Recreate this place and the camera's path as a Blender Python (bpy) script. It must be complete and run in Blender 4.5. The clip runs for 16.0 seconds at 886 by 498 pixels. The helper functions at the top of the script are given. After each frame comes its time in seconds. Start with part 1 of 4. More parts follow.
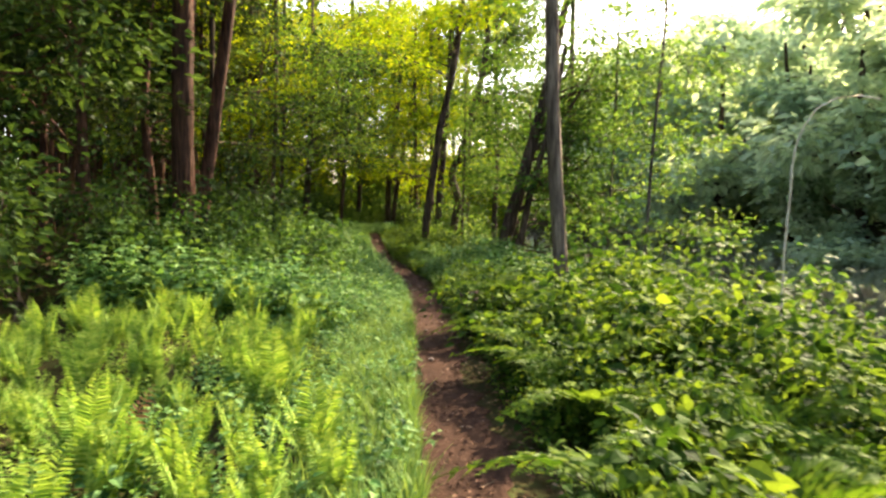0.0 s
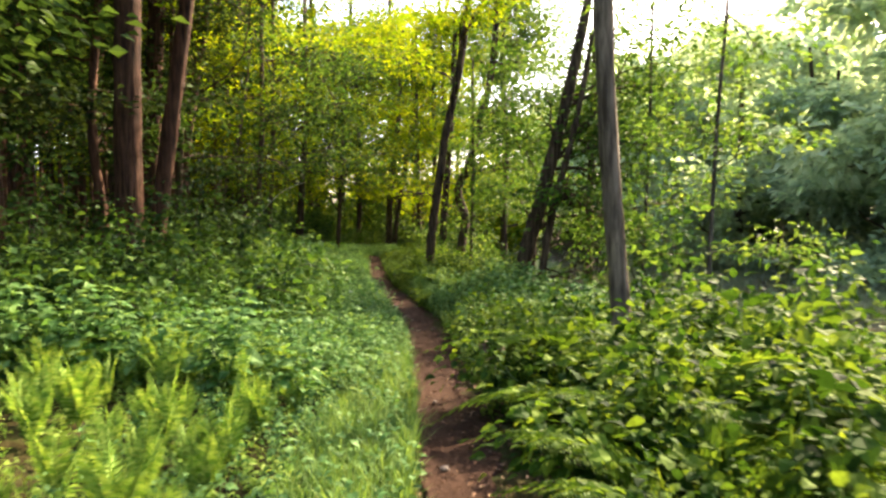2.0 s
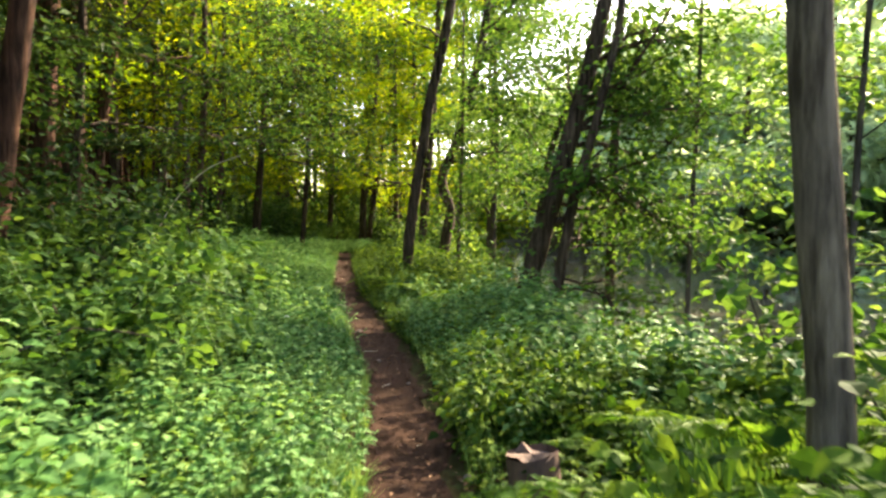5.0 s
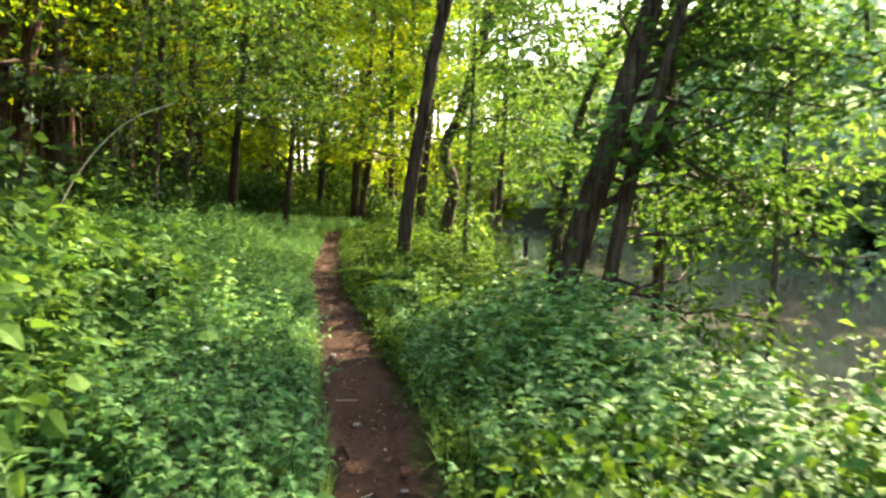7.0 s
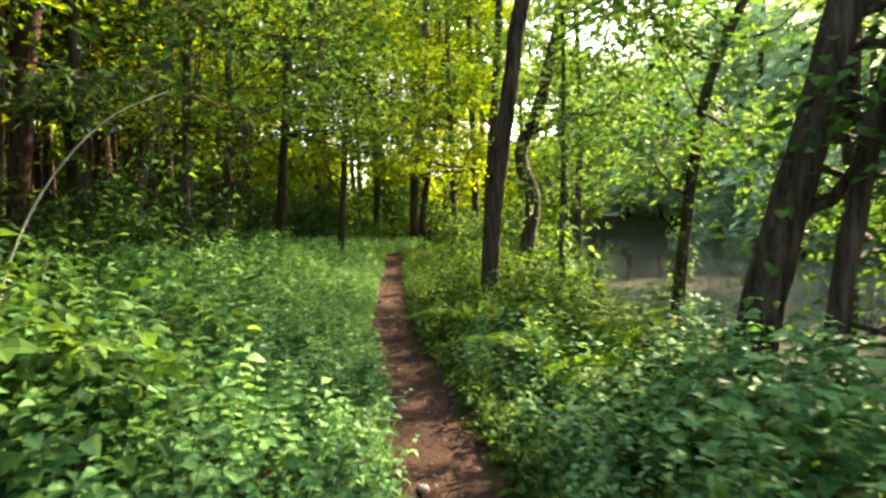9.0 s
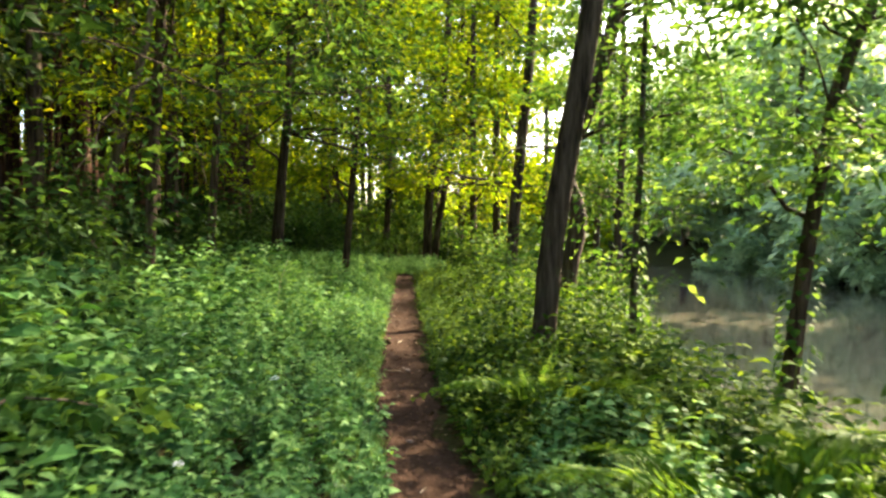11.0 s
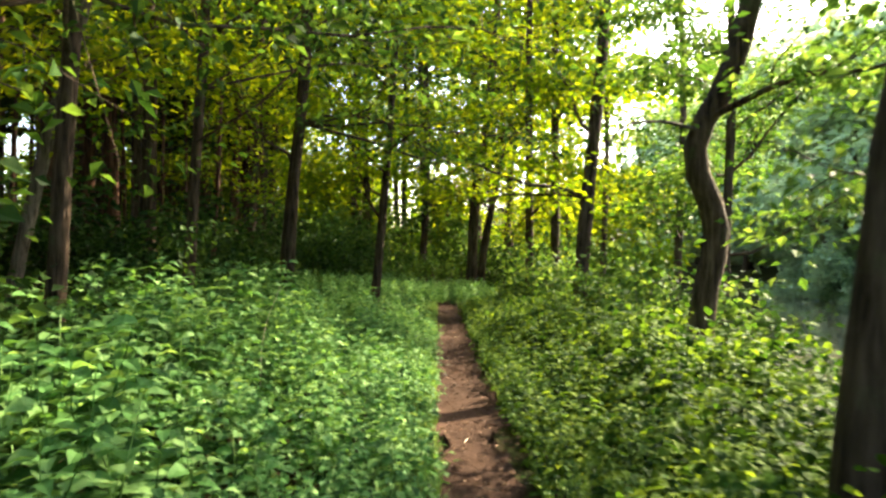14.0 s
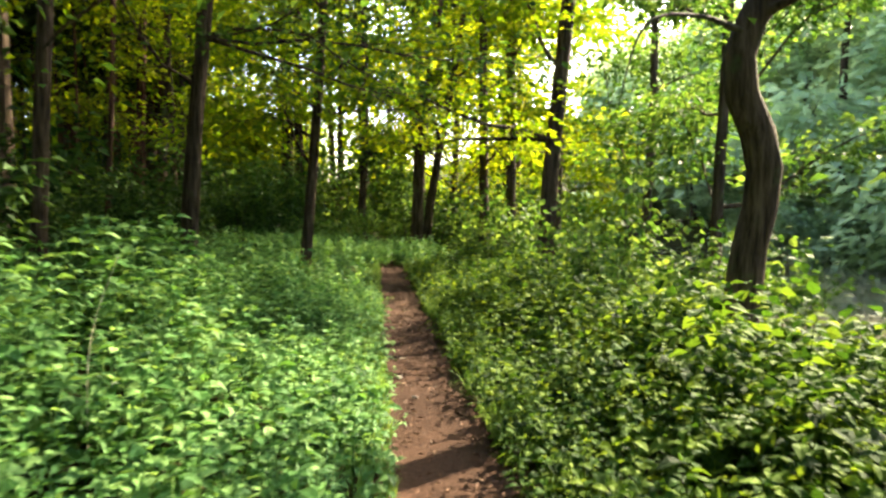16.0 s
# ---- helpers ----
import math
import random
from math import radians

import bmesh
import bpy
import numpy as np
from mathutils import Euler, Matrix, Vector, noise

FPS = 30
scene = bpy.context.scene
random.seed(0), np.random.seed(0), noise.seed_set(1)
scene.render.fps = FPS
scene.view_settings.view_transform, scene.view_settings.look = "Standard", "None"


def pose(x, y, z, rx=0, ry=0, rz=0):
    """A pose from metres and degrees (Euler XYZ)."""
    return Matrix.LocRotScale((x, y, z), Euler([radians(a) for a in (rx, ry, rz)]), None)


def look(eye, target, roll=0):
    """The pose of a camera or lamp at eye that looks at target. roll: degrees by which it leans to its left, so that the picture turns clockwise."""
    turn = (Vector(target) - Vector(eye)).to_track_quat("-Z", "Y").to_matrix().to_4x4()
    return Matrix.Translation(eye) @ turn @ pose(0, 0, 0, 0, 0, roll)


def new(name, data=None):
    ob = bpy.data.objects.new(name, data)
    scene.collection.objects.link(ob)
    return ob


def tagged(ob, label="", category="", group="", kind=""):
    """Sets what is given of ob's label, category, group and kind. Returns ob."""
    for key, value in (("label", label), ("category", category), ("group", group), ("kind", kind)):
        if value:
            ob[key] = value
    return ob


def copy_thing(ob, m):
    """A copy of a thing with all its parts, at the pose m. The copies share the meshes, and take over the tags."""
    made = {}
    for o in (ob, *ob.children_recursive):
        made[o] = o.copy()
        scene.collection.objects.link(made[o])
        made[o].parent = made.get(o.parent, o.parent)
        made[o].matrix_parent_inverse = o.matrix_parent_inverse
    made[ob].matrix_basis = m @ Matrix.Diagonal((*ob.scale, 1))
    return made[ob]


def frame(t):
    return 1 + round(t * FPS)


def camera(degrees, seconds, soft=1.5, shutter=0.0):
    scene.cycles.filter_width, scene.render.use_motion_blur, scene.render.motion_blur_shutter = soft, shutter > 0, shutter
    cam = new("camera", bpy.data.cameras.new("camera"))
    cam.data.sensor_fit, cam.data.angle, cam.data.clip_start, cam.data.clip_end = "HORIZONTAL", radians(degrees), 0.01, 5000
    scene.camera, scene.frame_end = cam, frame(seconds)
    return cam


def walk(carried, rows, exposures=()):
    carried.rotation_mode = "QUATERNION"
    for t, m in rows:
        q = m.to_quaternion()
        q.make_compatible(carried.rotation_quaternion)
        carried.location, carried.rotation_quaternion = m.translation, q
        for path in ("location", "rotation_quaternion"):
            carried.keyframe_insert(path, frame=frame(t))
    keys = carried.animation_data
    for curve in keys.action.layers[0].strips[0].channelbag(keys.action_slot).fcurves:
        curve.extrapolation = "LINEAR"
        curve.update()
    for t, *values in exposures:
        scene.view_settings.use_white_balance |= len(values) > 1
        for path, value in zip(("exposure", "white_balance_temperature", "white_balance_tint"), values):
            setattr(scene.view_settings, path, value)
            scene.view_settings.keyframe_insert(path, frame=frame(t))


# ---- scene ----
cam = camera(62.0, 16.0, soft=2.6, shutter=0.5)
# seconds, x, y, z, yaw, pitch, lean
ROWS = [
    (0, 0.000, 0.000, 1.575, 0.00, -3.35, 0.00),
    (0.5, -0.062, 0.692, 1.520, 0.42, -4.49, 0.77),
    (1, -0.090, 1.397, 1.481, 0.51, -5.78, 0.23),
    (1.5, -0.101, 2.100, 1.474, 0.49, -5.47, 0.81),
    (2, -0.092, 2.824, 1.540, 0.27, -1.78, -0.71),
    (2.5, -0.142, 3.562, 1.452, 0.44, -2.20, -0.95),
    (3, -0.197, 4.268, 1.458, -0.42, -2.00, -0.66),
    (3.5, -0.259, 4.954, 1.418, -1.11, -1.94, -1.33),
    (3.7, -0.294, 5.223, 1.400, -1.31, -2.32, -1.43),
    (5.8, -0.125, 8.070, 1.570, -1.39, -2.14, 0.69),
    (6, -0.155, 8.398, 1.538, -1.58, -3.06, 0.44),
    (6.5, -0.222, 9.231, 1.546, -2.27, -3.69, -0.59),
    (7, -0.277, 10.009, 1.492, -1.86, -3.83, 1.15),
    (7.5, -0.337, 10.731, 1.467, -0.90, -4.72, 1.60),
    (8, -0.455, 11.439, 1.532, 0.93, -3.29, 0.74),
    (8.5, -0.596, 12.164, 1.519, 2.05, -2.51, -0.78),
    (9, -0.746, 12.890, 1.510, 2.47, -2.67, -1.74),
    (9.5, -0.897, 13.633, 1.464, 2.13, -2.57, 0.25),
    (10, -0.992, 14.328, 1.511, 2.13, -1.79, 0.56),
    (10.2, -1.043, 14.608, 1.519, 2.56, -1.38, 0.85),
    (12.3, -1.347, 17.587, 1.527, 3.66, -1.36, 0.04),
    (12.5, -1.398, 17.867, 1.522, 4.04, -0.97, 0.38),
    (13, -1.551, 18.611, 1.504, 4.30, -0.01, 0.53),
    (13.5, -1.744, 19.354, 1.491, 4.55, 0.29, 1.23),
    (14, -1.930, 20.062, 1.454, 5.60, 0.35, 0.62),
    (14.5, -2.059, 20.743, 1.440, 6.23, -0.38, 0.10),
    (15, -2.157, 21.380, 1.380, 5.34, -1.81, 0.82),
    (15.5, -2.221, 22.069, 1.408, 2.90, -2.94, -0.60),
    (16, -2.305, 22.755, 1.393, 0.79, -3.00, 0.38),
]
walk(cam, [(t, pose(x, y, z, 0, 0, yaw) @ pose(0, 0, 0, 90 + pitch) @ pose(0, 0, 0, 0, 0, lean)) for t, x, y, z, yaw, pitch, lean in ROWS],
     exposures=[(0.0, 2.68, 7000, 18), (3.5, 2.78, 7000, 17), (6.0, 3.08, 6700, 9), (7.5, 3.36, 6700, 9), (9.5, 3.18, 6700, 9), (12.0, 3.22, 6700, 9), (14.5, 3.34, 6700, 9), (16.0, 3.38, 6700, 9)])

# ---- light ----
SUN_AZ, SUN_EL = 42.0, 32.0   # degrees: from the walking direction (+y) to the river side, above the horizon
world = bpy.data.worlds.new("sky")
scene.world = world
world.use_nodes = True
wn = world.node_tree
sky = wn.nodes.new("ShaderNodeTexSky")
sky.sky_type = 'NISHITA'
sky.sun_disc = False
sky.sun_elevation = radians(SUN_EL)
sky.sun_rotation = radians(SUN_AZ)
sky.air_density, sky.dust_density, sky.ozone_density = 1.0, 3.0, 1.0
wn.links.new(sky.outputs[0], wn.nodes["Background"].inputs[0])
wn.nodes["Background"].inputs[1].default_value = 0.135
sun = new("sun", bpy.data.lights.new("sun", 'SUN'))
sun.data.energy, sun.data.angle, sun.data.color = 4.5, radians(0.6), (1.0, 0.86, 0.62)
s_dir = Vector((math.sin(radians(SUN_AZ)) * math.cos(radians(SUN_EL)), math.cos(radians(SUN_AZ)) * math.cos(radians(SUN_EL)), math.sin(radians(SUN_EL))))
sun.matrix_world = look(s_dir * 80, (0, 0, 0))

# ---- materials ----
def material(name):
    m = bpy.data.materials.new(name)
    m.use_nodes = True
    return m, m.node_tree, m.node_tree.nodes["Principled BSDF"]


def ramp(nt, fac, stops):
    r = nt.nodes.new("ShaderNodeValToRGB")
    while len(r.color_ramp.elements) < len(stops):
        r.color_ramp.elements.new(0.5)
    for e, (p, c) in zip(r.color_ramp.elements, stops):
        e.position, e.color = p, (*c, 1)
    nt.links.new(fac, r.inputs[0])
    return r.outputs[0]


def noise_tex(nt, scale, detail=4.0, rough=0.6, coord="Object", stretch=None):
    tc = nt.nodes.new("ShaderNodeTexCoord")
    n = nt.nodes.new("ShaderNodeTexNoise")
    n.inputs["Scale"].default_value, n.inputs["Detail"].default_value, n.inputs["Roughness"].default_value = scale, detail, rough
    src = tc.outputs[coord]
    if stretch:
        mp = nt.nodes.new("ShaderNodeMapping")
        mp.inputs["Scale"].default_value = stretch
        nt.links.new(src, mp.inputs[0])
        src = mp.outputs[0]
    nt.links.new(src, n.inputs["Vector"])
    return n.outputs["Fac"]


def mix(nt, a, b, fac, mode='MIX'):
    m = nt.nodes.new("ShaderNodeMix")
    m.data_type, m.blend_type = 'RGBA', mode
    for sock, v in ((m.inputs[0], fac), (m.inputs[6], a), (m.inputs[7], b)):
        if isinstance(v, (int, float)):
            sock.default_value = v
        elif isinstance(v, tuple):
            sock.default_value = (*v, 1)
        else:
            nt.links.new(v, sock)
    return m.outputs[2]


def bump(nt, bsdf, height, strength, distance):
    b = nt.nodes.new("ShaderNodeBump")
    b.inputs["Strength"].default_value, b.inputs["Distance"].default_value = strength, distance
    nt.links.new(height, b.inputs["Height"])
    nt.links.new(b.outputs[0], bsdf.inputs["Normal"])


def leaf_material(name, dark, mid, light, through_light=0.45, gloss=0.6, glow=(1.25, 1.15, 0.6), sheen=0.08, tone=(0.70, 0.64, 0.72)):
    """Leaf surface: each leaf its own green, mottled, with light coming through the blade."""
    m, nt, bsdf = material(name)
    geo = nt.nodes.new("ShaderNodeNewGeometry")
    info = nt.nodes.new("ShaderNodeObjectInfo")
    base = ramp(nt, geo.outputs["Random Per Island"], [(0.0, dark), (0.45, mid), (0.92, light), (1.0, tuple(min(1, c * 1.25) for c in light))])
    patch = noise_tex(nt, 0.55, 2.0, coord="Object")
    base = mix(nt, base, ramp(nt, patch, [(0.35, (0.72, 0.78, 0.72)), (0.65, (1.15, 1.1, 1.0))]), 1.0, 'MULTIPLY')
    base = mix(nt, base, tone, 1.0, 'MULTIPLY')
    each = ramp(nt, info.outputs["Random"], [(0.0, (0.85, 0.9, 0.85)), (1.0, (1.12, 1.06, 1.0))])
    base = mix(nt, base, each, 1.0, 'MULTIPLY')
    fine = noise_tex(nt, 40.0, 3.0)
    base = mix(nt, base, ramp(nt, fine, [(0.3, (0.82, 0.85, 0.8)), (0.7, (1.08, 1.08, 1.08))]), 1.0, 'MULTIPLY')
    nt.links.new(base, bsdf.inputs["Base Color"])
    bsdf.inputs["Roughness"].default_value = gloss
    bsdf.inputs["Specular IOR Level"].default_value = sheen
    bsdf.inputs["IOR"].default_value = 1.4
    tr = nt.nodes.new("ShaderNodeBsdfTranslucent")
    nt.links.new(mix(nt, base, glow, 1.0, 'MULTIPLY'), tr.inputs[0])
    ms = nt.nodes.new("ShaderNodeMixShader")
    ms.inputs[0].default_value = through_light
    nt.links.new(bsdf.outputs[0], ms.inputs[1])
    nt.links.new(tr.outputs[0], ms.inputs[2])
    nt.links.new(ms.outputs[0], nt.nodes["Material Output"].inputs[0])
    return m


def bark_material(name, dark, light, moss=0.0):
    m, nt, bsdf = material(name)
    streak = noise_tex(nt, 17.0, 6.0, 0.65, stretch=(1, 1, 0.11))
    blot = noise_tex(nt, 1.6, 3.0)
    col = ramp(nt, streak, [(0.38, dark), (0.62, light)])
    col = mix(nt, col, ramp(nt, blot, [(0.35, (0.6, 0.6, 0.6)), (0.7, (1.25, 1.25, 1.22))]), 1.0, 'MULTIPLY')
    if moss:
        col = mix(nt, col, (0.06, 0.09, 0.025), ramp(nt, noise_tex(nt, 2.3, 5.0), [(0.62 - moss * 0.3, (0, 0, 0)), (0.75, (0.8, 0.8, 0.8))]))
    nt.links.new(col, bsdf.inputs["Base Color"])
    bsdf.inputs["Roughness"].default_value = 0.9
    bsdf.inputs["Specular IOR Level"].default_value = 0.12
    bump(nt, bsdf, streak, 1.0, 0.05)
    return m


HERB = leaf_material("herb leaves", (0.03, 0.10, 0.026), (0.125, 0.33, 0.085), (0.27, 0.51, 0.17), 0.40, 0.62, sheen=0.15)
BRAMBLE = leaf_material("bramble leaves", (0.014, 0.045, 0.008), (0.06, 0.15, 0.018), (0.20, 0.33, 0.04), 0.42, 0.7, sheen=0.07)
BRACKEN = leaf_material("bracken fronds", (0.07, 0.17, 0.018), (0.14, 0.29, 0.03), (0.24, 0.40, 0.05), 0.45, 0.55, sheen=0.08)
FERN = leaf_material("fern fronds", (0.13, 0.31, 0.045), (0.28, 0.50, 0.08), (0.44, 0.66, 0.15), 0.42, 0.55, sheen=0.08)
GRASS = leaf_material("grass blades", (0.12, 0.27, 0.06), (0.18, 0.36, 0.09), (0.28, 0.45, 0.14), 0.35, 0.6, sheen=0.08)
# Yellow of the sunlit canopy is put into the leaf colour itself.
CANOPY = leaf_material("canopy leaves with sun yellow in the colour", (0.10, 0.21, 0.018), (0.19, 0.32, 0.025), (0.34, 0.425, 0.04), 0.58, 0.7, (1.5, 1.4, 0.28))
# The dimness inside the forest is put into this dark green.
SHADEGREEN = leaf_material("forest leaves with shade in the colour", (0.018, 0.045, 0.012), (0.038, 0.09, 0.022), (0.085, 0.17, 0.04), 0.34, 0.6, sheen=0.08)
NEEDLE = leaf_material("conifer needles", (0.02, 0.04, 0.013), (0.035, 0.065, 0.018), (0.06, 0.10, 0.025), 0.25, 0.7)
# Very pale greens: the haze over the river is put into this colour.
HAZYLEAF = leaf_material("far bank leaves with haze in the colour", (0.38, 0.50, 0.36), (0.50, 0.63, 0.45), (0.62, 0.74, 0.54), 0.56, 0.8, (1.1, 1.1, 0.85), tone=(0.84, 0.84, 0.86))
# Mid green with shade put into the colour, for boughs and bushes.
BOUGH = leaf_material("bough and bush leaves with shade in the colour", (0.04, 0.11, 0.02), (0.08, 0.19, 0.035), (0.16, 0.30, 0.06), 0.45, 0.6, sheen=0.08)
RIVERLEAF = leaf_material("riverside tree leaves", (0.05, 0.135, 0.024), (0.10, 0.23, 0.043), (0.205, 0.345, 0.078), 0.48, 0.6, sheen=0.08)
BARK = bark_material("grey-brown bark", (0.020, 0.012, 0.007), (0.095, 0.064, 0.042), 0.15)
PALEBARK = bark_material("pale grey bark", (0.045, 0.032, 0.022), (0.18, 0.138, 0.10))
PINEBARK = bark_material("reddish pine bark", (0.022, 0.011, 0.007), (0.105, 0.05, 0.029))
TWIG = bark_material("twig bark", (0.03, 0.024, 0.018), (0.10, 0.08, 0.06))

STEM, nt_, b_ = material("green stems")
nt_.links.new(ramp(nt_, noise_tex(nt_, 12.0), [(0.3, (0.07, 0.13, 0.03)), (0.7, (0.14, 0.22, 0.06))]), b_.inputs["Base Color"])
b_.inputs["Roughness"].default_value = 0.6

DRY, nt_, b_ = material("dry straw")
nt_.links.new(ramp(nt_, noise_tex(nt_, 9.0), [(0.3, (0.30, 0.25, 0.16)), (0.7, (0.50, 0.44, 0.32))]), b_.inputs["Base Color"])
b_.inputs["Roughness"].default_value = 0.7

LITTER, nt_, b_ = material("fallen leaves")
g_ = nt_.nodes.new("ShaderNodeNewGeometry")
nt_.links.new(ramp(nt_, g_.outputs["Random Per Island"], [(0.0, (0.04, 0.018, 0.009)), (0.5, (0.07, 0.032, 0.015)), (0.85, (0.13, 0.07, 0.035)), (1.0, (0.24, 0.16, 0.10))]), b_.inputs["Base Color"])
b_.inputs["Roughness"].default_value = 0.75
b_.inputs["Specular IOR Level"].default_value = 0.1

DIRT, nt_, b_ = material("trodden earth path")
big_ = noise_tex(nt_, 1.3, 4.0)
fine_ = noise_tex(nt_, 38.0, 6.0, 0.7)
c_ = ramp(nt_, fine_, [(0.3, (0.02, 0.011, 0.0075)), (0.55, (0.046, 0.026, 0.0175)), (0.8, (0.105, 0.063, 0.044))])
c_ = mix(nt_, c_, ramp(nt_, big_, [(0.35, (0.7, 0.68, 0.66)), (0.7, (1.2, 1.16, 1.1))]), 1.0, 'MULTIPLY')
nt_.links.new(c_, b_.inputs["Base Color"])
b_.inputs["Roughness"].default_value = 0.92
b_.inputs["Specular IOR Level"].default_value = 0.03
bump(nt_, b_, fine_, 0.8, 0.02)

SOIL, nt_, b_ = material("forest floor")
f_ = noise_tex(nt_, 9.0, 7.0, 0.7)
c_ = ramp(nt_, f_, [(0.3, (0.022, 0.017, 0.008)), (0.5, (0.036, 0.032, 0.013)), (0.72, (0.045, 0.07, 0.02))])
c_ = mix(nt_, c_, ramp(nt_, noise_tex(nt_, 0.35, 3.0), [(0.35, (0.75, 0.8, 0.7)), (0.7, (1.25, 1.15, 1.0))]), 1.0, 'MULTIPLY')
nt_.links.new(c_, b_.inputs["Base Color"])
b_.inputs["Roughness"].default_value = 0.95
b_.inputs["Specular IOR Level"].default_value = 0.03
bump(nt_, b_, f_, 0.8, 0.05)

WATER, nt_, b_ = material("slow river water")
b_.inputs["Base Color"].default_value = (0.085, 0.076, 0.054, 1)
b_.inputs["Roughness"].default_value = 0.06
b_.inputs["IOR"].default_value = 1.33
bump(nt_, b_, noise_tex(nt_, 1.6, 3.0, 0.5, stretch=(1, 0.45, 1)), 0.12, 0.05)

STONE, nt_, b_ = material("grey pebbles")
nt_.links.new(ramp(nt_, noise_tex(nt_, 14.0), [(0.3, (0.09, 0.065, 0.05)), (0.7, (0.22, 0.17, 0.135))]), b_.inputs["Base Color"])
b_.inputs["Roughness"].default_value = 0.8

RUST, nt_, b_ = material("withered orange fern")
nt_.links.new(ramp(nt_, noise_tex(nt_, 20.0), [(0.3, (0.22, 0.07, 0.02)), (0.7, (0.42, 0.16, 0.05))]), b_.inputs["Base Color"])
b_.inputs["Roughness"].default_value = 0.8

WOOD, nt_, b_ = material("rotten stump wood")
w_ = noise_tex(nt_, 14.0, 6.0, 0.7, stretch=(1, 1, 0.2))
nt_.links.new(ramp(nt_, w_, [(0.3, (0.035, 0.018, 0.012)), (0.7, (0.13, 0.07, 0.045))]), b_.inputs["Base Color"])
b_.inputs["Roughness"].default_value = 0.9
bump(nt_, b_, w_, 0.8, 0.02)

BLOSSOM, nt_, b_ = material("white blossom")
nt_.links.new(ramp(nt_, noise_tex(nt_, 20.0), [(0.3, (0.70, 0.72, 0.68)), (0.7, (0.82, 0.82, 0.80))]), b_.inputs["Base Color"])

# ---- mesh building ----
rng = np.random.default_rng(7)


def unit(a):
    return a / np.maximum(np.linalg.norm(a, axis=-1, keepdims=True), 1e-9)


class Batch:
    """Triangles and quads gathered as arrays and turned into one mesh."""
    def __init__(self):
        self.v, self.f, self.m, self.n = [], [], [], 0

    def add(self, verts, faces, mat=0):
        verts = np.asarray(verts, float).reshape(-1, 3)
        faces = np.asarray(faces, int)
        if faces.shape[1] == 3:
            faces = np.concatenate([faces, np.full((len(faces), 1), -1)], 1)
        self.v.append(verts)
        self.f.append(np.where(faces >= 0, faces + self.n, -1))
        self.m.append(np.full(len(faces), mat))
        self.n += len(verts)

    def placed(self, m):
        """The same geometry at the pose m, as arrays."""
        a = np.array(m)
        return [v @ a[:3, :3].T + a[:3, 3] for v in self.v]

    def mesh(self, name, *mats, smooth=False):
        me = bpy.data.meshes.new(name)
        if not self.v:
            return me
        v, f, mi = np.concatenate(self.v), np.concatenate(self.f), np.concatenate(self.m)
        size = np.where(f[:, 3] < 0, 3, 4)
        loops = f.ravel()[f.ravel() >= 0]
        me.vertices.add(len(v))
        me.vertices.foreach_set("co", v.astype(np.float32).ravel())
        me.loops.add(len(loops))
        me.loops.foreach_set("vertex_index", loops.astype(np.int32))
        me.polygons.add(len(f))
        me.polygons.foreach_set("loop_start", np.r_[0, np.cumsum(size)[:-1]].astype(np.int32))
        me.polygons.foreach_set("material_index", mi.astype(np.int32))
        me.polygons.foreach_set("use_smooth", np.full(len(f), smooth))
        for m in mats:
            me.materials.append(m)
        me.update(calc_edges=True)
        me.validate()
        return me


def part(name, batch, mat, parent, label="", smooth=False):
    me = batch if isinstance(batch, bpy.types.Mesh) else batch.mesh(name, mat, smooth=smooth)
    ob = new(name, me)
    ob.parent = parent
    if label:
        tagged(ob, label)
    return ob


def add_leaves(b, pos, axis, up, length, width=0.55, fold=0.12, droop=0.12, mat=0, fine=False):
    """Leaf blades, folded along the midrib; fine ones have a shoulder and a bent tip."""
    pos, axis, up = np.asarray(pos, float), unit(np.asarray(axis, float)), np.asarray(up, float)
    n = len(pos)
    if n == 0:
        return
    length = np.broadcast_to(np.asarray(length, float), (n,))[:, None]
    side = unit(np.cross(axis, up))
    nor = np.cross(side, axis)
    if fine:
        t = np.array([(0, 0, 0), (-.36, .17, 0), (-.5, .42, 0), (-.3, .74, 0), (0, 1, 0), (.3, .74, 0), (.5, .42, 0), (.36, .17, 0), (0, .48, 0)])
        faces = np.array([(0, 8, 2, 1), (8, 4, 3, 2), (0, 7, 6, 8), (8, 6, 5, 4)])
        z = np.array([0, fold * 0.8, fold, fold * 0.4 - droop * 0.4, -droop, fold * 0.4 - droop * 0.4, fold, fold * 0.8, 0.02])
    else:
        t = np.array([(0, 0, 0), (-.5, .45, 0), (0, 1, 0), (.5, .45, 0)])
        faces = np.array([(0, 2, 1, -1), (0, 3, 2, -1)])
        z = np.array([0, fold, -droop, fold])
    v = pos[:, None] + length[:, None] * (t[None, :, :1] * width * side[:, None] + t[None, :, 1:2] * axis[:, None] + z[None, :, None] * nor[:, None])
    k = len(t)
    f = np.where(faces[None] >= 0, faces[None] + (np.arange(n) * k)[:, None, None], -1).reshape(-1, 4)
    b.add(v.reshape(-1, 3), f, mat)


